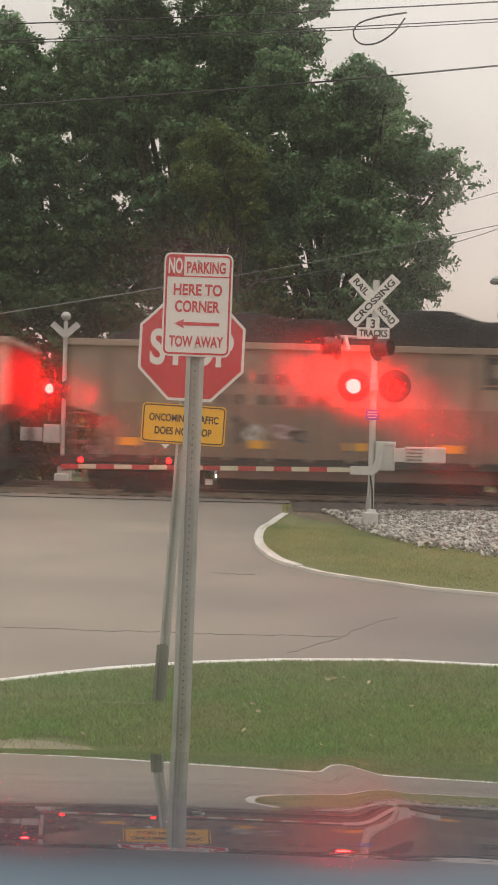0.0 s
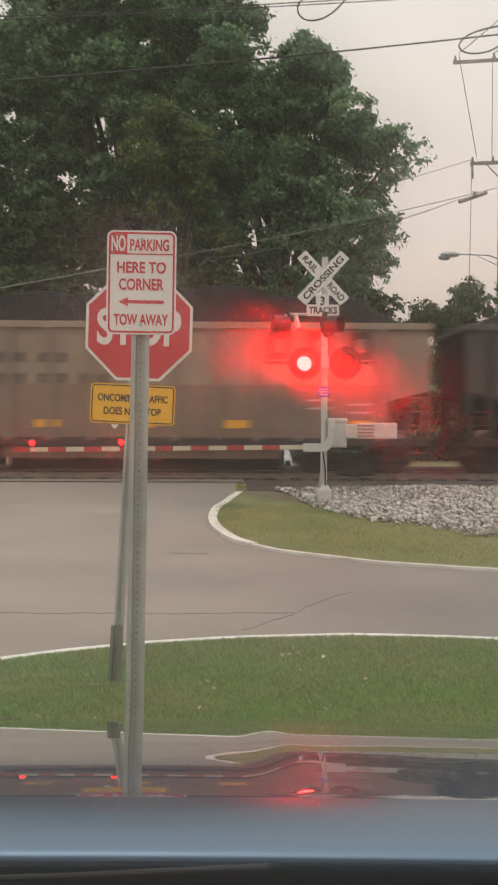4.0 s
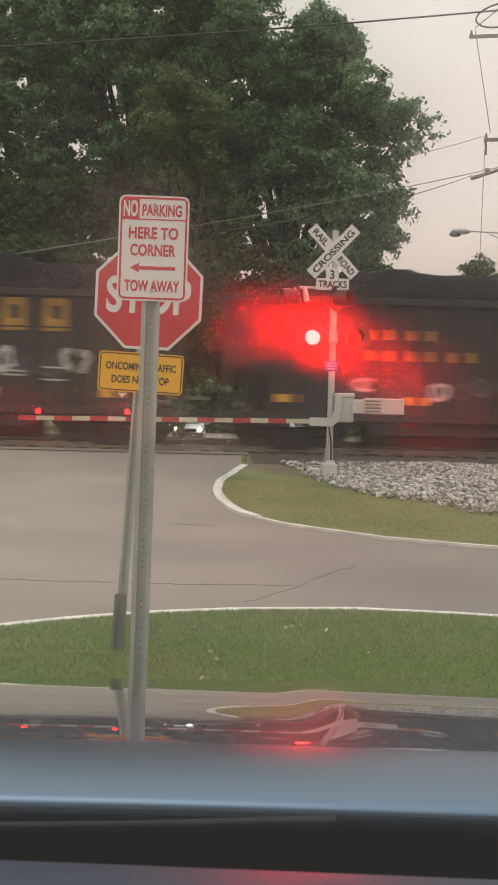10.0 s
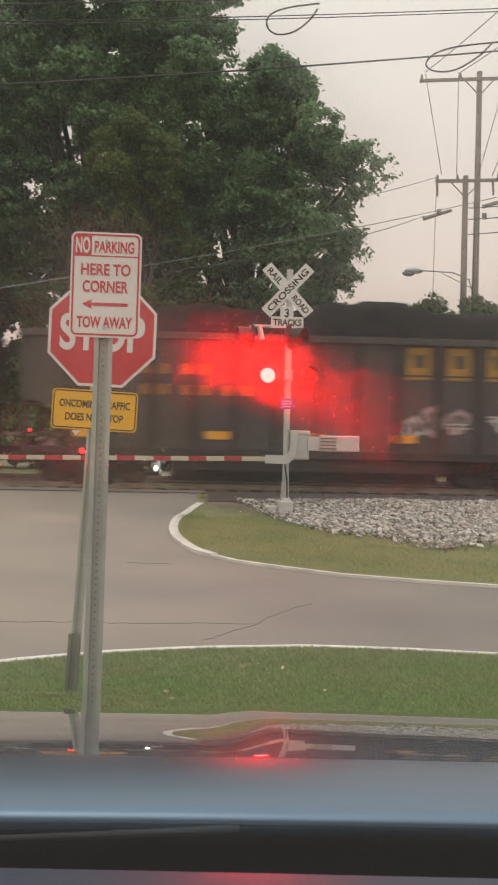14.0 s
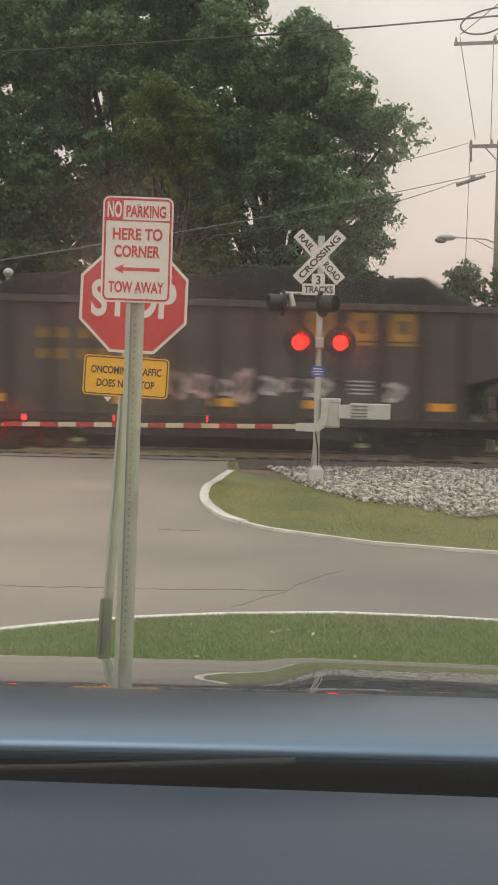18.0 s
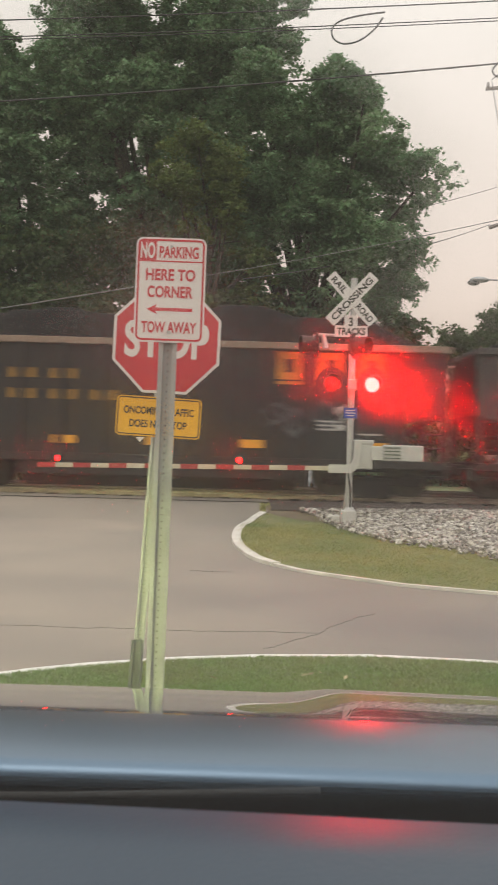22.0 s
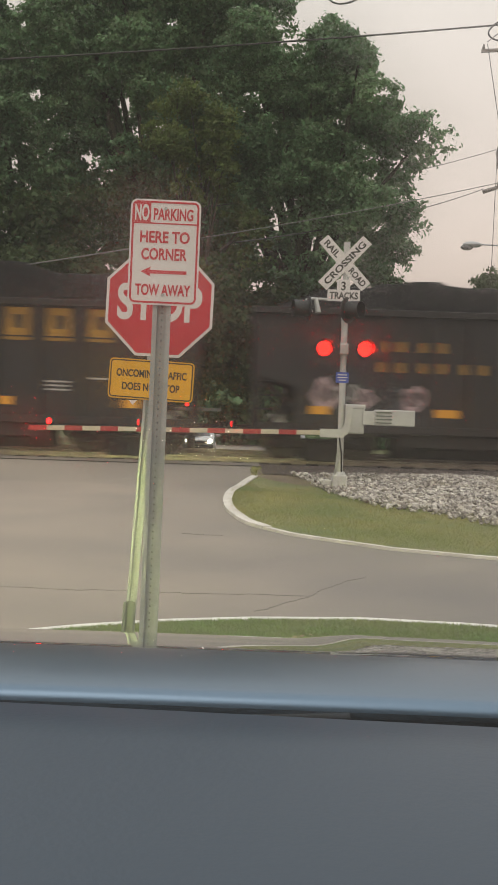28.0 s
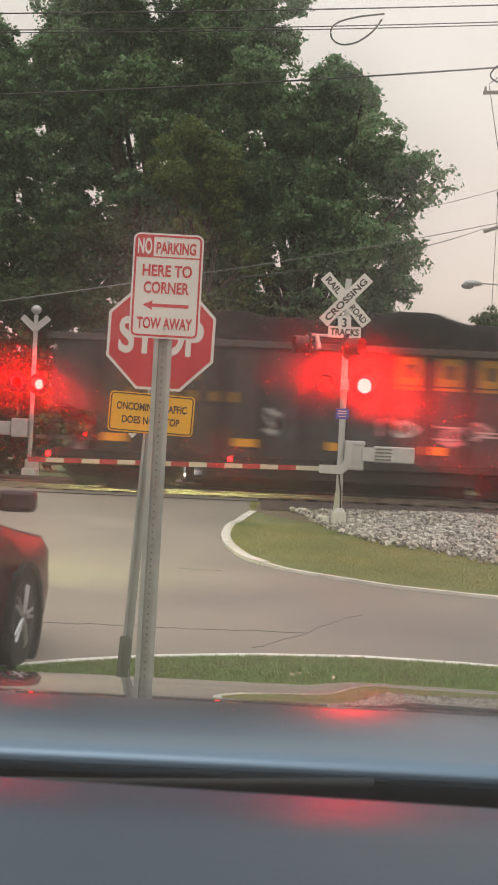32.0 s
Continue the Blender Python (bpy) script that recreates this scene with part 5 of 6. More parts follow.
def clumps(n, spans, rmin, rmax, seed):
    """Clump centres in ellipsoids (x, y, z, rx, ry, rz)."""
    rng = random.Random(seed)
    cs, rs = [], []
    for (x, y, z, rx, ry, rz), k in zip(spans, n):
        for _ in range(k):
            while True:
                a, b, c = (rng.uniform(-1, 1) for _ in range(3))
                if 0.25 < a * a + b * b + c * c < 1:
                    break
            cs.append((x + a * rx, y + b * ry, z + c * rz))
            rs.append(rng.uniform(rmin, rmax))
    return cs, rs


c, r = clumps([36, 28, 14, 16, 8, 14, 3, 6], [(1.0, 41.5, 12.6, 3.0, 2.8, 4.2), (4.6, 41, 11.0, 2.0, 2.2, 3.2), (3.6, 41, 14.7, 1.0, 1.4, 0.95), (0.2, 42, 17.6, 1.7, 2, 2.4), (4.15, 41, 8.2, 2.0, 2, 1.8), (0.9, 42, 13.0, 1.2, 0.9, 2.8), (5.0, 41.5, 8.0, 1.0, 0.8, 1.2), (2.2, 41.5, 7.2, 3.0, 1.0, 1.3)], 0.65, 1.25, 21)
tree("maple_tree", 2.2, 42.0, 6.0, 0.42, c, r, 1700, 0.098, LEAF, 31, "large dark green maple tree behind the railway")
c, r = clumps([14, 48, 30, 22, 16, 9, 9], [(-6.6, 43.5, 17.6, 1.7, 1.4, 1.9), (-3.0, 43.5, 14.0, 3.8, 2.6, 5.2), (-4.6, 43, 19.0, 3.2, 2, 2.4), (-1.2, 43, 10.0, 2.8, 2, 2.8), (-6.0, 43.5, 15.5, 1.8, 1.6, 2.6), (-6.0, 43.5, 13.8, 1.1, 0.8, 1.6), (-2.3, 43.5, 16.0, 1.1, 0.8, 1.6)], 0.75, 1.35, 22)
tree("broadleaf_tree", -2.6, 44.0, 7.0, 0.45, c, r, 1700, 0.10, LEAF, 32, "tall dark green broadleaf tree behind the railway")
c, r = clumps([44, 22, 18, 8], [(-8.4, 44.5, 12.0, 3.4, 2.4, 5.0), (-10.8, 44, 15.8, 1.9, 2, 3.0), (-6.4, 44, 8.6, 2.6, 2, 2.8), (-9.2, 44, 12.0, 1.1, 0.8, 1.6)], 0.7, 1.25, 23)
tree("broadleaf_tree", -8.2, 45.0, 6.0, 0.4, c, r, 1500, 0.10, LEAF, 33, "tall spreading tree with gaps of sky in its crown")
c, r = clumps([14, 8], [(-1.6, 39.6, 10.8, 1.4, 0.9, 2.2), (-0.6, 39.6, 8.0, 1.6, 0.9, 1.4)], 0.55, 0.95, 24)
tree("young_tree", -1.4, 40.2, 6.0, 0.16, c, r, 2200, 0.075, LEAF_WARM, 34, "slender tree with lighter yellowish-green leaves")
c, r = clumps([56, 60, 44, 20, 30, 24], [(-7.5, 39.5, 5.2, 4.4, 1.0, 2.0), (-1.0, 40.0, 5.0, 4.2, 1.0, 2.2), (4.2, 41.5, 4.6, 3.2, 1.0, 2.2), (-12.5, 40.5, 6.6, 3.0, 1.2, 2.6), (-6.0, 41.5, 8.2, 6.0, 1.0, 1.5), (-12.0, 41.0, 2.2, 4.6, 0.8, 1.6)], 0.7, 1.2, 25)
tree("thicket", -3.0, 42.5, 3.0, 0.2, c, r, 800, 0.115, LEAF_VINE, 35, "thicket of shrubs grown over with vines")
c, r = clumps([26, 14, 18, 7], [(-15.5, 45.5, 12.5, 3.6, 2.4, 5.5), (-12.0, 45.5, 10.0, 2.4, 2, 4.0), (-12.6, 45.5, 15.0, 2.2, 1.5, 3.6), (-12.6, 45.5, 18.6, 1.2, 1.0, 1.3)], 0.9, 1.5, 26)
tree("broadleaf_tree", -14.0, 46.5, 6.0, 0.4, c, r, 600, 0.15, LEAF, 36, "tall dark tree at the end of the row")
c, r = clumps([30, 18, 14], [(13.4, 56, 6.8, 2.7, 2, 2.6), (17.5, 56, 6.8, 2.6, 2, 2.6), (11.2, 55.5, 6.4, 1.2, 1.2, 2.4)], 0.7, 1.1, 27)
tree("small_tree", 14.0, 57.0, 3.0, 0.22, c, r, 900, 0.12, LEAF_VINE, 37, "low rounded tree beyond the railway")
c, r = clumps([80, 240, 50], [(-30, 74, 4, 16, 4, 4.4), (4, 88, 3.4, 26, 4, 4.2), (42, 78, 4.2, 18, 4, 4.0)], 1.6, 2.6, 28)
tree("far_woods", 5.0, 88.0, 3.0, 0.3, c, r, 110, 0.36, LEAF, 38, "far row of dark trees along the horizon")


# ---- utility poles, street lamp, wires ----
def utility_pole(x, y, top, arms, label):
    z = ground_z(y)
    p = empty("utility_pole", pose(x, y, z, 0, 0, -13), label=label, category="utility pole")
    part("pole", rodded((0, 0, -0.2), (0, 0, top - z), 0.21, 0.15, 14), POLEWOOD, p, "weathered wooden pole")
    for zz, x0, x1 in arms:
        part("crossarm", boxed((x0, -0.26, zz - z - 0.09), (x1, -0.14, zz - z + 0.09), 0.015), POLEWOOD, p, "wooden crossarm")
        for s in (-1, 1):
            part("brace", rodded((0, -0.2, zz - z - 0.9), (s * 0.75, -0.22, zz - z - 0.08), 0.035, seg=6), POLEWOOD, p)
        for q in np.linspace(x0 + 0.12, x1 - 0.12, 4):
            bm = rodded((q, -0.2, zz - z + 0.08), (q, -0.2, zz - z + 0.34), 0.09, 0.05, 10)
            part("insulator", bm, PORCELAIN, p)
    return p


utility_pole(-22.0, 30.2, 13.2, [(12.9, -0.9, 0.9)], "weathered wooden pole at the end of the overhead cables")
utility_pole(15.9, 60, 22.2, [(21.75, -3.2, 3.2)], "tall weathered wooden utility pole with a crossarm")
p2 = utility_pole(15.0, 59, 16.3, [(16.0, -1.6, 1.8)], "shorter wooden utility pole with crossarm and cutouts")
zp = ground_z(59)
for xa, za in ((-2.2, 14.0), (0.9, 14.6)):
    part("cutout", rodded((xa, -0.2, za - zp), (xa + 1.5, -0.2, za + 0.45 - zp), 0.11, 0.09, 8), PORCELAIN, p2, "long dark cable termination")
for xa in (-1.5, -0.1, 1.4):
    part("strain_insulator", rodded((xa, -0.22, 15.92 - zp), (xa + 0.05, -0.24, 15.2 - zp), 0.075, 0.05, 8), PORCELAIN, p2, "dark string of hanging insulators")
for xa, za in ((-1.35, 14.35), (0.55, 14.75), (1.0, 14.1)):
    part("line_clamp", boxed((xa - 0.12, -0.34, za - 0.16 - zp), (xa + 0.12, -0.12, za + 0.16 - zp), 0.03), PORCELAIN, p2)
sl = empty("street_lamp", pose(15.85, 59.6, ground_z(59.6)), label="grey cobra-head street lamp on a curved bracket arm", category="street lamp")
zb = ground_z(59.6)
tube("bracket_arm", [(-0.15, 0, 10.0 - zb), (-0.4, 0, 10.9 - zb), (-1.3, 0, 11.25 - zb), (-3.0, 0, 11.3 - zb)], 0.04, LAMPHEAD, sl)
tube("brace", [(-0.15, 0, 10.4 - zb), (-1.9, 0, 11.2 - zb)], 0.025, LAMPHEAD, sl)
bm = bmesh.new()
bmesh.ops.create_uvsphere(bm, u_segments=16, v_segments=10, radius=0.42, matrix=pose(-3.4, 0, 11.28 - zb) @ Matrix.Diagonal((1.25, 0.55, 0.4, 1)))
part("lamp_head", bm, LAMPHEAD, sl, "oval lamp head", smooth=True)
bm = bmesh.new()
bmesh.ops.create_uvsphere(bm, u_segments=14, v_segments=8, radius=0.26, matrix=pose(-3.7, 0, 11.12 - zb) @ Matrix.Diagonal((1.3, 0.8, 0.6, 1)))
part("refractor", bm, CARGLASS, sl, smooth=True)


def curved(pts, n=6):
    """A smooth line through points."""
    pts = [Vector(p) for p in pts]
    out = []
    for i in range(len(pts) - 1):
        p0, p1, p2, p3 = pts[max(i - 1, 0)], pts[i], pts[i + 1], pts[min(i + 2, len(pts) - 1)]
        for k in range(n):
            u = k / n
            out.append(0.5 * (2 * p1 + (p2 - p0) * u + (2 * p0 - 5 * p1 + 4 * p2 - p3) * u * u + (3 * p1 - p0 - 3 * p2 + p3) * u ** 3))
    return out + [pts[-1]]


def wire(pts, r, material, label="thin dark overhead cable", name="overhead_wire"):
    t = tube(name, pts, r, material, None, "", 5)
    return tagged(t, label=label, category="cable", group="overhead wires")


wire(sag((-22, 30, 9.9), (30, 30, 15.9), 0.9), 0.026, WIRE, "thick dark overhead cable with a slack loop")
wire(sag((-22, 30, 12.0), (30, 30, 15.9), 0.7), 0.015, WIRE)
wire(sag((-22, 30.1, 12.12), (30, 30.1, 16.05), 0.72), 0.016, WIRE)
wire(sag((-22, 30.2, 12.5), (12, 30.4, 14.6), 0.25), 0.02, WIRE, "thin dark overhead cable")
loop = [(3.55, 30, 13.45), (3.3, 30, 13.1), (2.9, 30, 12.8), (2.5, 30, 12.72), (2.25, 30, 12.85), (2.2, 30, 13.1), (2.4, 30, 13.32), (2.9, 30, 13.48), (3.6, 30, 13.6)]
wire(curved(loop), 0.026, WIRE, "slack loop of spare cable", "cable_loop")
loop = [(8.3, 30, 12.75), (7.9, 30, 12.35), (7.3, 30, 11.98), (6.75, 30, 11.92), (6.5, 30, 12.1), (6.75, 30, 12.4), (7.4, 30, 12.62), (8.6, 30, 12.8)]
wire(curved(loop), 0.026, WIRE, "slack loop of spare cable", "cable_loop")
wire(sag((-22, 30.2, 3.0), (-2.6, 30, 6.15), 0.15), 0.018, BRIGHTWIRE, "pale drooping overhead cable")
wire(sag((-2.6, 30, 6.15), (14, 33, 10.6), 0.25), 0.013, BRIGHTWIRE, "pale overhead cable rising to the pole")
wire(sag((0.0, 34, 7.0), (12.8, 59, 14.1), 0.3), 0.022, WIRE)
wire(sag((-2.0, 38, 8.6), (13.5, 59, 16.2), 0.3), 0.016, WIRE)
for dx in (-3.0, -1.2, 1.4, 3.0):
    wire(sag((15.9 + dx, 59.8, 22.0), (26 + dx * 2, 40, 27.0), 0.6), 0.025, WIRE)
    wire(sag((15.9 + dx, 59.8, 21.9), (15.0 + dx * 0.45, 58.8, 16.3), 0.0, 4), 0.022, WIRE, "thin cable dropping to the lower pole")
wire(sag((13.4, 58.8, 16.1), (13.3, 58.8, 9.0), 0, 4), 0.018, WIRE, "thin steel guy cable")
wire(sag((15.6, 59.2, 15.0), (15.4, 59.0, 1.0), 0, 4), 0.06, WIRE, "cable riser along the pole")
for z1, z2 in ((14.6, 15.0), (14.0, 14.5), (13.2, 13.9)):
    wire(sag((15.2, 59, z1), (34, 52, z2 + 1.5), 0.4), 0.03, WIRE)


# ---- vehicles ----
def wheel(parent, x, y, z, r, w, outward):
    """A wheel whose axle lies along x."""
    t = part("wheel", rodded((-w / 2, 0, 0), (w / 2, 0, 0), r, seg=32), RUBBER, parent, "black rubber tyre")
    t.matrix_local = pose(x, y, z)
    bm = bmesh.new()
    o = outward * w / 2
    rod(bm, (o * 0.4, 0, 0), (o * 1.03, 0, 0), r * 0.16, seg=12)
    for i in range(10):
        a = math.tau * (i // 2) / 5 + (0.13 if i % 2 else -0.13)
        rod(bm, (o * 1.0, r * 0.1 * math.cos(a), r * 0.1 * math.sin(a)), (o * 1.0, r * 0.66 * math.cos(a), r * 0.66 * math.sin(a)), r * 0.055, r * 0.04, 6)
    part("spokes", bm, ALLOY, t, "five-spoke alloy rim")
    bm = frame_disc(r * 0.72, r * 0.62, 0.03)
    bmesh.ops.transform(bm, matrix=Matrix.Translation((o * 1.02, 0, 0)) @ Matrix.Rotation(radians(90), 4, "Z"), verts=bm.verts[:])
    part("rim", bm, ALLOY, t)
    return t


def profile_body(outline, half, inset, top_from):
    """A car shell lofted across its width from a side outline of (y, z); it narrows above the waist."""
    bm = bmesh.new()
    rows = []
    for s, k in ((-1, 0.93), (-0.97, 1.0), (0, 1.0), (0.97, 1.0), (1, 0.93)):
        row = []
        for y, z in outline:
            lean = inset * max(0.0, z - top_from)
            row.append(bm.verts.new((s * (half - lean), y * (k if abs(s) == 1 else 1), z if abs(s) < 1 else z * 0.985 + 0.01)))
        rows.append(row)
    n = len(outline)
    for a, b in zip(rows, rows[1:]):
        for i in range(n):
            bm.faces.new((a[i], a[(i + 1) % n], b[(i + 1) % n], b[i]))
    bm.faces.new(rows[0][::-1])
    bm.faces.new(rows[-1])
    bmesh.ops.recalc_face_normals(bm, faces=bm.faces[:])
    return bm


SUV = [(-2.25, 0.45), (-2.3, 0.9), (-2.2, 1.12), (-1.95, 1.6), (-1.6, 1.72), (-0.2, 1.74), (0.25, 1.66), (0.85, 1.16), (1.3, 1.08), (2.0, 0.98), (2.25, 0.84), (2.3, 0.5), (2.2, 0.3), (-2.15, 0.3)]
SEDAN = [(-2.2, 0.4), (-2.25, 0.85), (-1.5, 0.98), (-0.95, 1.38), (0.1, 1.42), (0.85, 0.98), (1.9, 0.86), (2.2, 0.72), (2.25, 0.4), (2.15, 0.24), (-2.1, 0.24)]


def dip_beam(car, x, z):
    """A dipped headlight: a small lamp deep in a flat housing that cuts its beam off above and at the sides."""
    bm = bmesh.new()
    box(bm, (-0.13, 0.0, 0.004), (0.13, 0.12, 0.05), 0.004)
    box(bm, (-0.13, 0.0, -0.05), (0.13, 0.12, -0.025), 0.004)
    box(bm, (-0.13, 0.0, -0.026), (-0.035, 0.12, 0.005))
    box(bm, (0.035, 0.0, -0.026), (0.13, 0.12, 0.005))
    box(bm, (-0.13, -0.02, -0.05), (0.13, 0.002, 0.05))
    h = part("headlight", bm, BLACKPLASTIC, car, "slim dipped headlight")
    h.matrix_local = pose(x, 2.26, z)
    bm = boxed((-0.02, 0.003, -0.004), (0.02, 0.005, 0.004))
    part("bulb", bm, BEAM, h, "lit yellowish bulb")


def road_car(name, outline, half, paint, m, label, lit, headz):
    """A car that faces +y in its own space."""
    c = empty(name, m, label=label, category="car")
    part("body", profile_body(outline, half, 0.3, 1.0), paint, c, "glossy painted body", smooth=True)
    top = max(z for _, z in outline)
    wr = 0.385 if top > 1.5 else 0.34
    for s in (-1, 1):
        g = prism([(-1.45, top - 0.62), (0.55, top - 0.62), (0.12, top - 0.16), (-1.3, top - 0.16)], 0.02)
        w = part("side_window", g, CARGLASS, c)
        w.matrix_local = Matrix.Translation((s * (half - 0.035), 0, 0)) @ Matrix.Rotation(radians(90), 4, "Z") @ Matrix.Rotation(radians(s * -9), 4, "X") @ Matrix.Translation((0, 0, 0.0))
        mi = part("wing_mirror", boxed((-0.13, -0.07, -0.08), (0.13, 0.07, 0.08), 0.035), paint, c, "dark wing mirror")
        mi.matrix_local = pose(s * (half + 0.17), 0.62, top - 0.40)
        for y in (-1.4, 1.42):
            wheel(c, s * (half - 0.10), y, wr, wr, 0.23, s)
            arch = frame_disc(wr + 0.075, wr + 0.02, -0.05)
            bmesh.ops.transform(arch, matrix=Matrix.Rotation(radians(90), 4, "Z"), verts=arch.verts[:])
            a = part("wheel_arch", arch, BLACKPLASTIC, c)
            a.matrix_local = pose(s * (half - 0.0), y, 0.36)
        tl = part("tail_light", boxed((-0.12, -0.05, -0.12), (0.12, 0.05, 0.12), 0.03), SIGNRED, c)
        tl.matrix_local = pose(s * (half - 0.2), -2.22, headz + 0.15)
        if headz > 0.8:
            dip_beam(c, s * (half - 0.24), headz)
            continue
        h = part("headlight", rodded((0, 0, 0), (0, 0.06, 0), 0.11, seg=16), HEADLAMP if lit else HIGHBEAM if s > 0 else CARGLASS, c, "round headlight")
        h.matrix_local = pose(s * (half - 0.24), 2.20, headz)
    part("windscreen", boxed((-half + 0.3, -0.02, -0.33), (half - 0.3, 0.02, 0.33), 0.01), CARGLASS, c).matrix_local = pose(0, 0.60, top - 0.28, 48 if top > 1.5 else 58, 0, 0)
    part("bumper", boxed((-half + 0.05, 2.18, 0.3), (half - 0.05, 2.34, 0.52), 0.05), BLACKPLASTIC, c)
    part("grille", boxed((-0.45, 2.2, 0.56), (0.45, 2.3, 0.74), 0.03), BLACKPLASTIC, c)
    return c


HEADING = radians(-6)
suv = road_car("suv", SUV, 0.93, SUVPAINT, pose(-6, -2, 0.36), "dark maroon sport utility vehicle rolling towards the crossing", False, 0.85)
road_car("sedan", SEDAN, 0.88, FARPAINT, pose(-1.8, 66.2, ground_z(66.2), 0, 0, 180), "silver sedan with lit headlights waiting beyond the crossing", True, 0.72)
road_car("sedan", SEDAN, 0.88, FARPAINT, pose(2.78, 54.7, ground_z(54.7), 0, 0, 180), "silver sedan with one glaring headlight waiting beyond the railway", False, 0.62)


def own_car():
    """The dark blue car from which the view is taken: bonnet, cowl, dashboard, windscreen and shell."""
    z0 = ground_z(0)
    c = empty("parked_car", pose(0, 0, z0), label="dark blue car with a glossy bonnet standing at the kerb", category="car")
    lift = -z0
    bm = bmesh.new()
    prof = [(0.4794, 1.6956), (0.4799, 1.6976)]
    y, z = prof[-1]
    while y < 1.70:
        step = 0.004 if y < 0.62 else 0.02
        a = np.interp(y, [0.4799, 0.4898, 0.5035, 0.5255, 0.608, 0.7015, 0.9105, 1.30, 1.70], [-12.2, -4.5, -1.5, 8.0, 10.1, 12.6, 13.1, 16, 42])
        z -= step * math.tan(radians(a))
        y += step
        prof.append((y, z))
    bm.free()
    # a crisp far panel with a pressed ridge, and the satin lip, tinted for its sky sheen, that curls up towards the
    # windscreen
    cut = min(range(len(prof)), key=lambda i: abs(prof[i][0] - 0.518))
    xs_fine = list(np.linspace(-0.92, -0.1, 22)) + list(np.arange(-0.09, 0.35, 0.004)) + list(np.linspace(0.36, 0.92, 16))

    def ridge(x, y):
        u = min(1.0, max(0.0, (x - 0.106) / 0.026))
        fall = min(1.0, max(0.0, (0.40 - x) / 0.27))
        far = min(1.0, max(0.0, (y - 0.52) / 0.10))
        return 0.0020 * u * u * (3 - 2 * u) * fall * far

    for name, rows_of, paint, note in (("bonnet", prof[cut:], HOODPAINT, "glossy dark blue bonnet"), ("bonnet_lip", prof[: cut + 1], LIPPAINT, "satin rear lip of the bonnet, tinted with its blue sky sheen")):
        bm = bmesh.new()
        rows = []
        for x in xs_fine:
            e = abs(x) / 0.92
            crown = -0.018 * e * e - 0.10 * max(0, e - 0.72) ** 2 / 0.08
            rows.append([bm.verts.new((x, yy - 0.10 * e * e, zz + crown + ridge(x, yy))) for yy, zz in rows_of])
        for a, b in zip(rows, rows[1:]):
            for i in range(len(rows_of) - 1):
                bm.faces.new((a[i], b[i], b[i + 1], a[i + 1]))
        bmesh.ops.recalc_face_normals(bm, faces=bm.faces[:])
        bmesh.ops.translate(bm, vec=(0, 0, lift), verts=bm.verts[:])
        part(name, bm, paint, c, note, smooth=True)
    zf = prof[-1][1]
    part("front_fascia", boxed((-0.90, 1.62, 0.72 + lift), (0.90, 1.76, zf - 0.06 + lift), 0.04), HOODPAINT, c)
    part("bumper", boxed((-0.93, 1.58, 0.58 + lift), (0.93, 1.84, 0.86 + lift), 0.05), BLACKPLASTIC, c)
    for s in (-1, 1):
        part("fender", boxed((s * 0.90 - 0.03, -2.8, 0.66 + lift), (s * 0.90 + 0.03, 1.65, 1.22 + lift), 0.02), HOODPAINT, c)
        part("door_panel", boxed((s * 0.90 - 0.03, -2.4, 1.22 + lift), (s * 0.90 + 0.03, 0.50, 1.56 + lift), 0.02), HOODPAINT, c)
        part("windscreen_pillar", rodded((s * 0.90, 0.46, 1.56 + lift), (s * 0.72, 0.0, 2.11 + lift), 0.045, seg=8), HOODPAINT, c)
        part("rear_pillar", rodded((s * 0.90, -2.3, 1.48 + lift), (s * 0.72, -1.9, 2.11 + lift), 0.06, seg=8), HOODPAINT, c)
        part("headlight", boxed((s * 0.72 - 0.14, 1.70, 1.0 + lift), (s * 0.72 + 0.14, 1.79, 1.14 + lift), 0.03), CARGLASS, c)
        for yy in (1.05, -2.05):
            wheel(c, s * 0.82, yy, 0.36, 0.36, 0.24, s)
    part("roof", boxed((-0.74, -1.95, 2.09 + lift), (0.74, 0.0, 2.14 + lift), 0.02), HOODPAINT, c)
    part("floor_pan", boxed((-0.9, -2.8, 0.55 + lift), (0.9, 1.6, 0.66 + lift)), BLACKPLASTIC, c)
    part("tailgate", boxed((-0.9, -2.86, 0.66 + lift), (0.9, -2.78, 1.5 + lift), 0.02), HOODPAINT, c)
    part("firewall", boxed((-0.87, 0.503, 0.66 + lift), (0.87, 0.53, 1.66 + lift)), BLACKPLASTIC, c)
    part("cowl", boxed((-0.88, 0.412, 1.56 + lift), (0.88, 0.482, 1.672 + lift), 0.005), BLACKPLASTIC, c, "black plastic cowl under the windscreen")
    part("cowl_back", boxed((-0.9, 0.483, 1.56 + lift), (0.9, 0.50, 1.6925 + lift)), BLACKPLASTIC, c, "black seal under the bonnet edge")
    # rubber seal under the lip
    tube("lip_seal", [(-0.60, 0.4695, 1.6885 + lift), (0.0, 0.4755, 1.6914 + lift), (0.06, 0.4765, 1.6926 + lift), (0.11, 0.4773, 1.6945 + lift)], 0.0009, RUBBER, c, "thin black rubber seal")
    # wiper resting on the cowl
    part("wiper", rodded((-0.85, 0.44, 1.674 + lift), (0.30, 0.46, 1.683 + lift), 0.002, seg=8), BLACKPLASTIC, c, "black wiper blade at rest")
    part("wiper", rodded((0.0, 0.435, 1.673 + lift), (0.85, 0.455, 1.682 + lift), 0.002, seg=8), BLACKPLASTIC, c, "black wiper blade at rest")
    bm = bmesh.new()
    rows = []
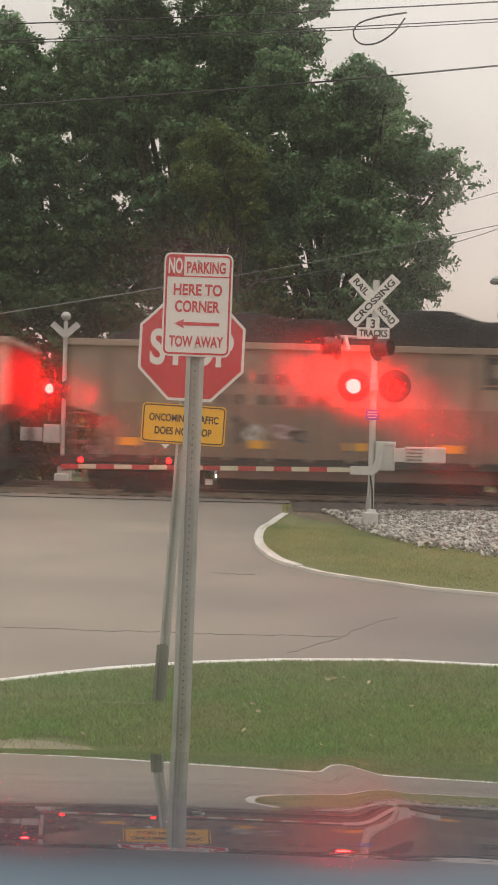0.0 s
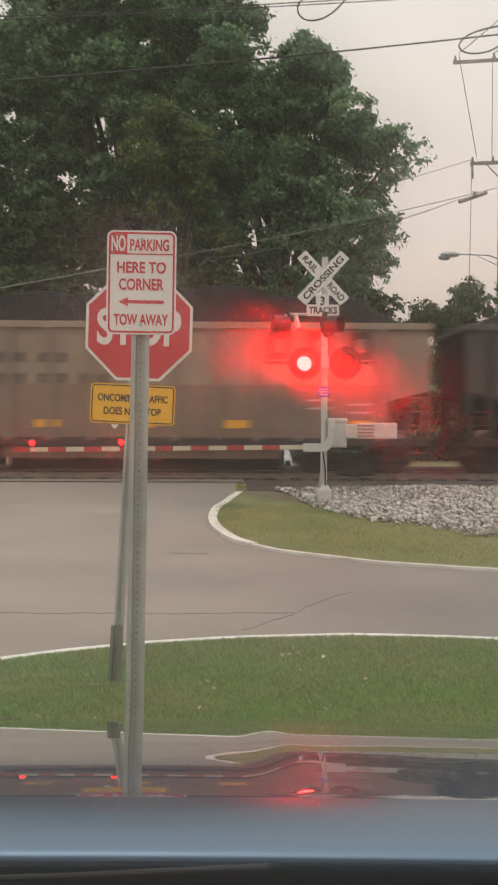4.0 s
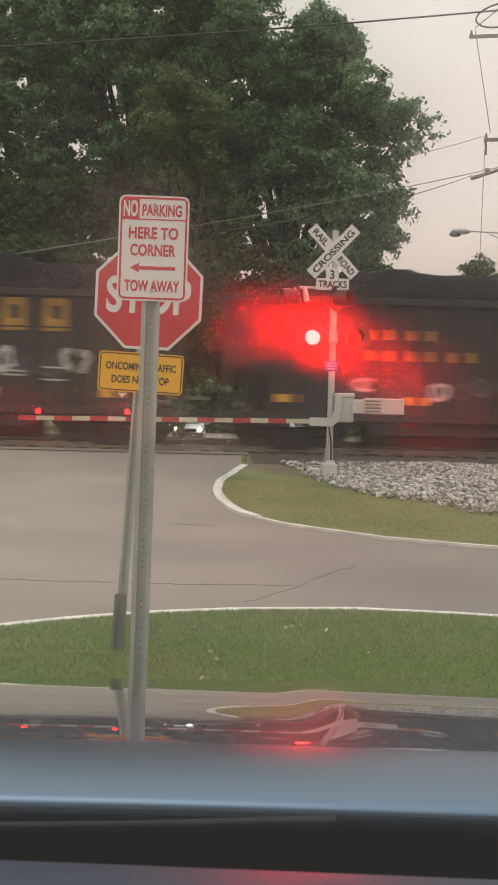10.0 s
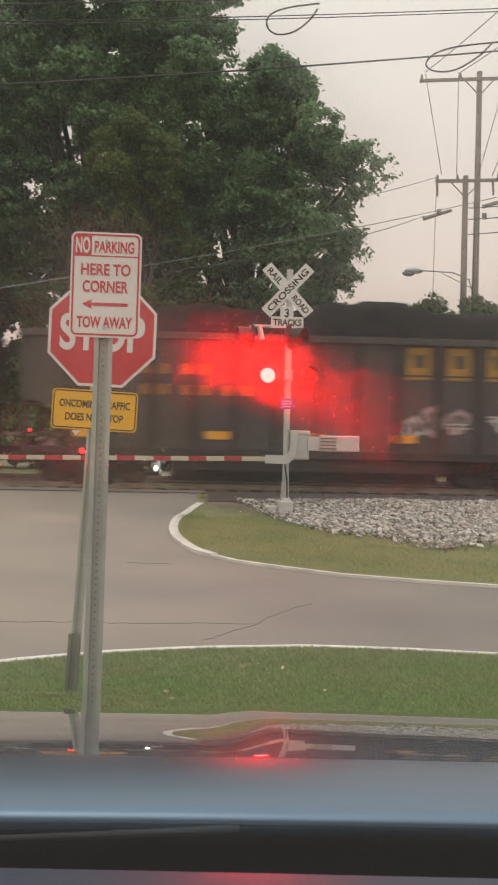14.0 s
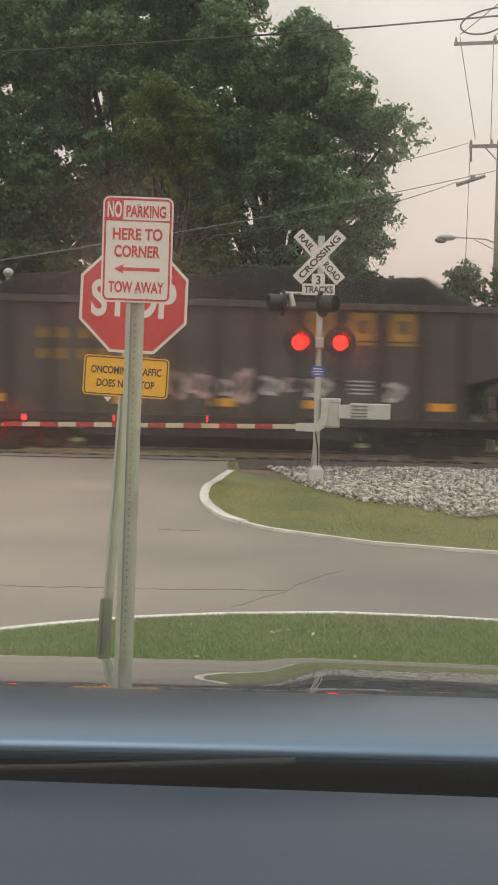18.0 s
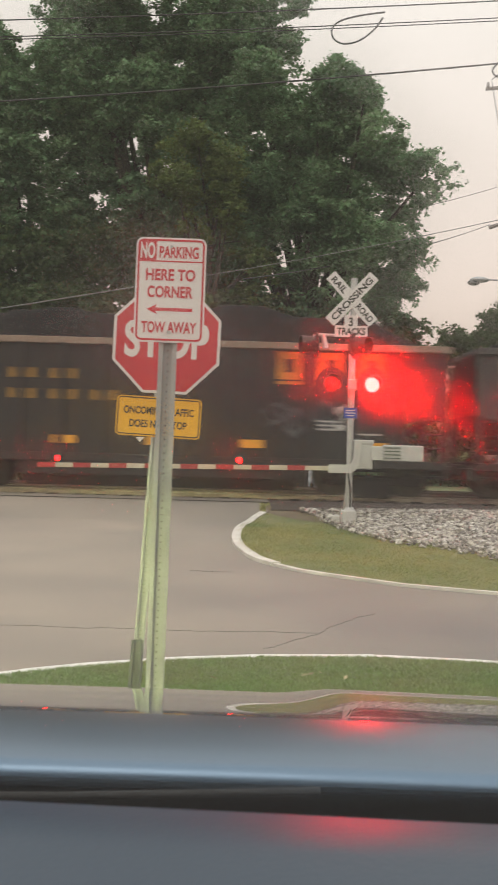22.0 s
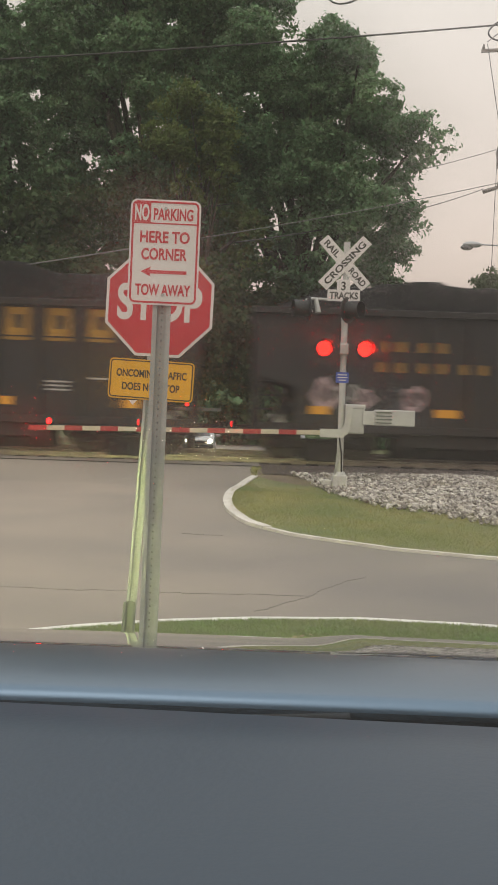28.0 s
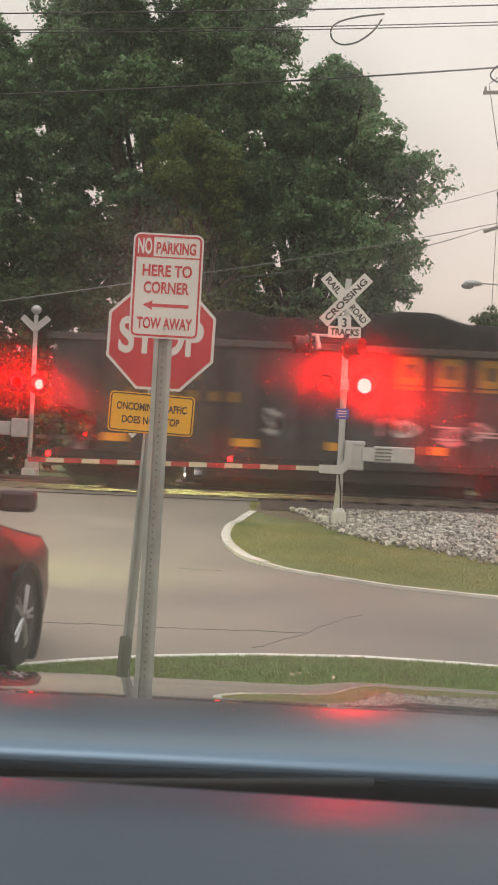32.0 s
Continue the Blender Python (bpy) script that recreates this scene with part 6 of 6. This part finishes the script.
    for x in np.linspace(-0.85, 0.85, 35):
        e = x / 0.85
        row = []
        for t, (yy, zz) in enumerate(((-0.35, 1.50), (-0.10, 1.61), (0.10, 1.668), (0.2615, 1.7005), (0.34, 1.7119), (0.3785, 1.7162), (0.393, 1.7164), (0.400, 1.7135), (0.405, 1.697), (0.407, 1.58))):
            row.append(bm.verts.new((x, yy + 0.012 * (1 - e * e) - 0.01, zz - 0.010 * e * e - 0.020 * max(-0.1, min(0.1, x - 0.085)))))
        rows.append(row)
    for a, b in zip(rows, rows[1:]):
        for i in range(len(a) - 1):
            bm.faces.new((a[i], b[i], b[i + 1], a[i + 1]))
    bmesh.ops.recalc_face_normals(bm, faces=bm.faces[:])
    bmesh.ops.translate(bm, vec=(0, 0, lift), verts=bm.verts[:])
    part("dashboard", bm, DASH, c, "dark grey grained dashboard top", smooth=True)
    # windscreen with a film of road grime
    m = bpy.data.materials.new("grimy_windscreen_glass")
    m.use_nodes = True
    n, l = m.node_tree.nodes, m.node_tree.links
    n.clear()
    tr, rf, mx, out = n.new("ShaderNodeBsdfTransparent"), n.new("ShaderNodeBsdfRefraction"), n.new("ShaderNodeMixShader"), n.new("ShaderNodeOutputMaterial")
    tr.inputs["Color"].default_value = (0.97, 0.98, 0.975, 1)
    rf.inputs["Roughness"].default_value, rf.inputs["IOR"].default_value = 0.5, 1.07
    # wiped grime scatters light mostly along one slanting direction
    tc, wh, su, sc, ad, nm = n.new("ShaderNodeTexCoord"), n.new("ShaderNodeTexWhiteNoise"), n.new("ShaderNodeMath"), n.new("ShaderNodeVectorMath"), n.new("ShaderNodeVectorMath"), n.new("ShaderNodeVectorMath")
    su.operation, su.inputs[1].default_value = "SUBTRACT", 0.5
    cb = n.new("ShaderNodeMath")
    cb.operation, cb.inputs[1].default_value = "POWER", 3.0
    sc.operation, sc.inputs[0].default_value = "SCALE", (14.0, 0.0, -6.0)
    ad.operation, ad.inputs[1].default_value = "ADD", (0.0, -1.0, 0.0)
    nm.operation = "NORMALIZE"
    l.new(tc.outputs["Object"], wh.inputs["Vector"])
    l.new(wh.outputs["Value"], su.inputs[0])
    l.new(su.outputs[0], cb.inputs[0])
    l.new(cb.outputs[0], sc.inputs["Scale"])
    l.new(sc.outputs[0], ad.inputs[0])
    l.new(ad.outputs[0], nm.inputs[0])
    l.new(nm.outputs[0], rf.inputs["Normal"])
    mx.inputs["Fac"].default_value = 0.18
    l.new(tr.outputs[0], mx.inputs[1])
    l.new(rf.outputs[0], mx.inputs[2])
    dirt, mx2 = n.new("ShaderNodeBsdfTranslucent"), n.new("ShaderNodeMixShader")
    dirt.inputs["Color"].default_value = (0.9, 0.88, 0.85, 1)
    mx2.inputs["Fac"].default_value = 0.019
    l.new(mx.outputs[0], mx2.inputs[1])
    l.new(dirt.outputs[0], mx2.inputs[2])
    l.new(mx2.outputs[0], out.inputs["Surface"])
    w = pyd("windscreen", [(-0.86, 0.455, 1.68 + lift), (0.86, 0.455, 1.68 + lift), (0.72, 0.0, 2.11 + lift), (-0.72, 0.0, 2.11 + lift)], [(0, 1, 2, 3)], m, c, "clear windscreen with a thin film of grime")
    w.visible_shadow = False
    return c


own_car()


# ---- all that moves ----
TOGGLES = [0.45, 1.1, 1.72, 2.33, 2.95, 3.6, 4.12, 4.75, 5.4, 6.05, 6.7, 7.37, 7.97, 8.6, 9.25, 9.82, 10.45, 11.13, 11.72, 12.35, 12.95, 13.6, 14.25, 14.88, 15.52, 16.16, 16.8, 17.42, 18.005, 18.67, 19.2, 19.88, 20.52,
           21.2, 21.85, 22.42, 23.005, 23.6, 24.2, 24.85, 25.5, 26.15, 26.8, 27.42, 28.01, 28.63, 29.2, 29.87, 30.55, 31.15, 31.8]


def motions():
    for car, x in TRAIN:
        rows = [(t, pose(x + SPEED * t, TRACKS[0], 0)) for t in (0.0, 8.0, 16.0, 24.0, 32.0)]
        walk(car, rows)
    for lamp, phase in FLASHERS:
        home = lamp.matrix_basis.copy()
        rows, lit = [], phase == 0
        turn = lambda angle: home @ pose(0, 0, 0, 0, 0, angle)
        rows.append((0.0, turn(0 if lit else 178)))
        for t in TOGGLES:
            rows += [(t - 0.066, turn(0)), (t, turn(89)), (t + 0.066, turn(178))] if lit else [(t - 0.066, turn(178)), (t, turn(89)), (t + 0.066, turn(0))]
            lit = not lit
        rows.append((SECONDS, turn(0 if lit else 178)))
        walk(lamp, rows)
    d = Vector((math.sin(-HEADING), math.cos(-HEADING)))
    end = Vector((-2.60, 7.86))
    rows = []
    for t, back in ((0.0, 90.0), (14.0, 60.0), (18.0, 34.0), (20.0, 22.0), (21.5, 15.5), (23.0, 14.0), (26.0, 12.6), (29.0, 7.6), (30.5, 3.5), (31.0, 2.3), (31.5, 1.12), (32.0, 0.0)):
        p = end - d * back
        rows.append((t, pose(p.x, p.y, ground_z(p.y), 0, 0, math.degrees(HEADING))))
    walk(suv, rows)


motions()
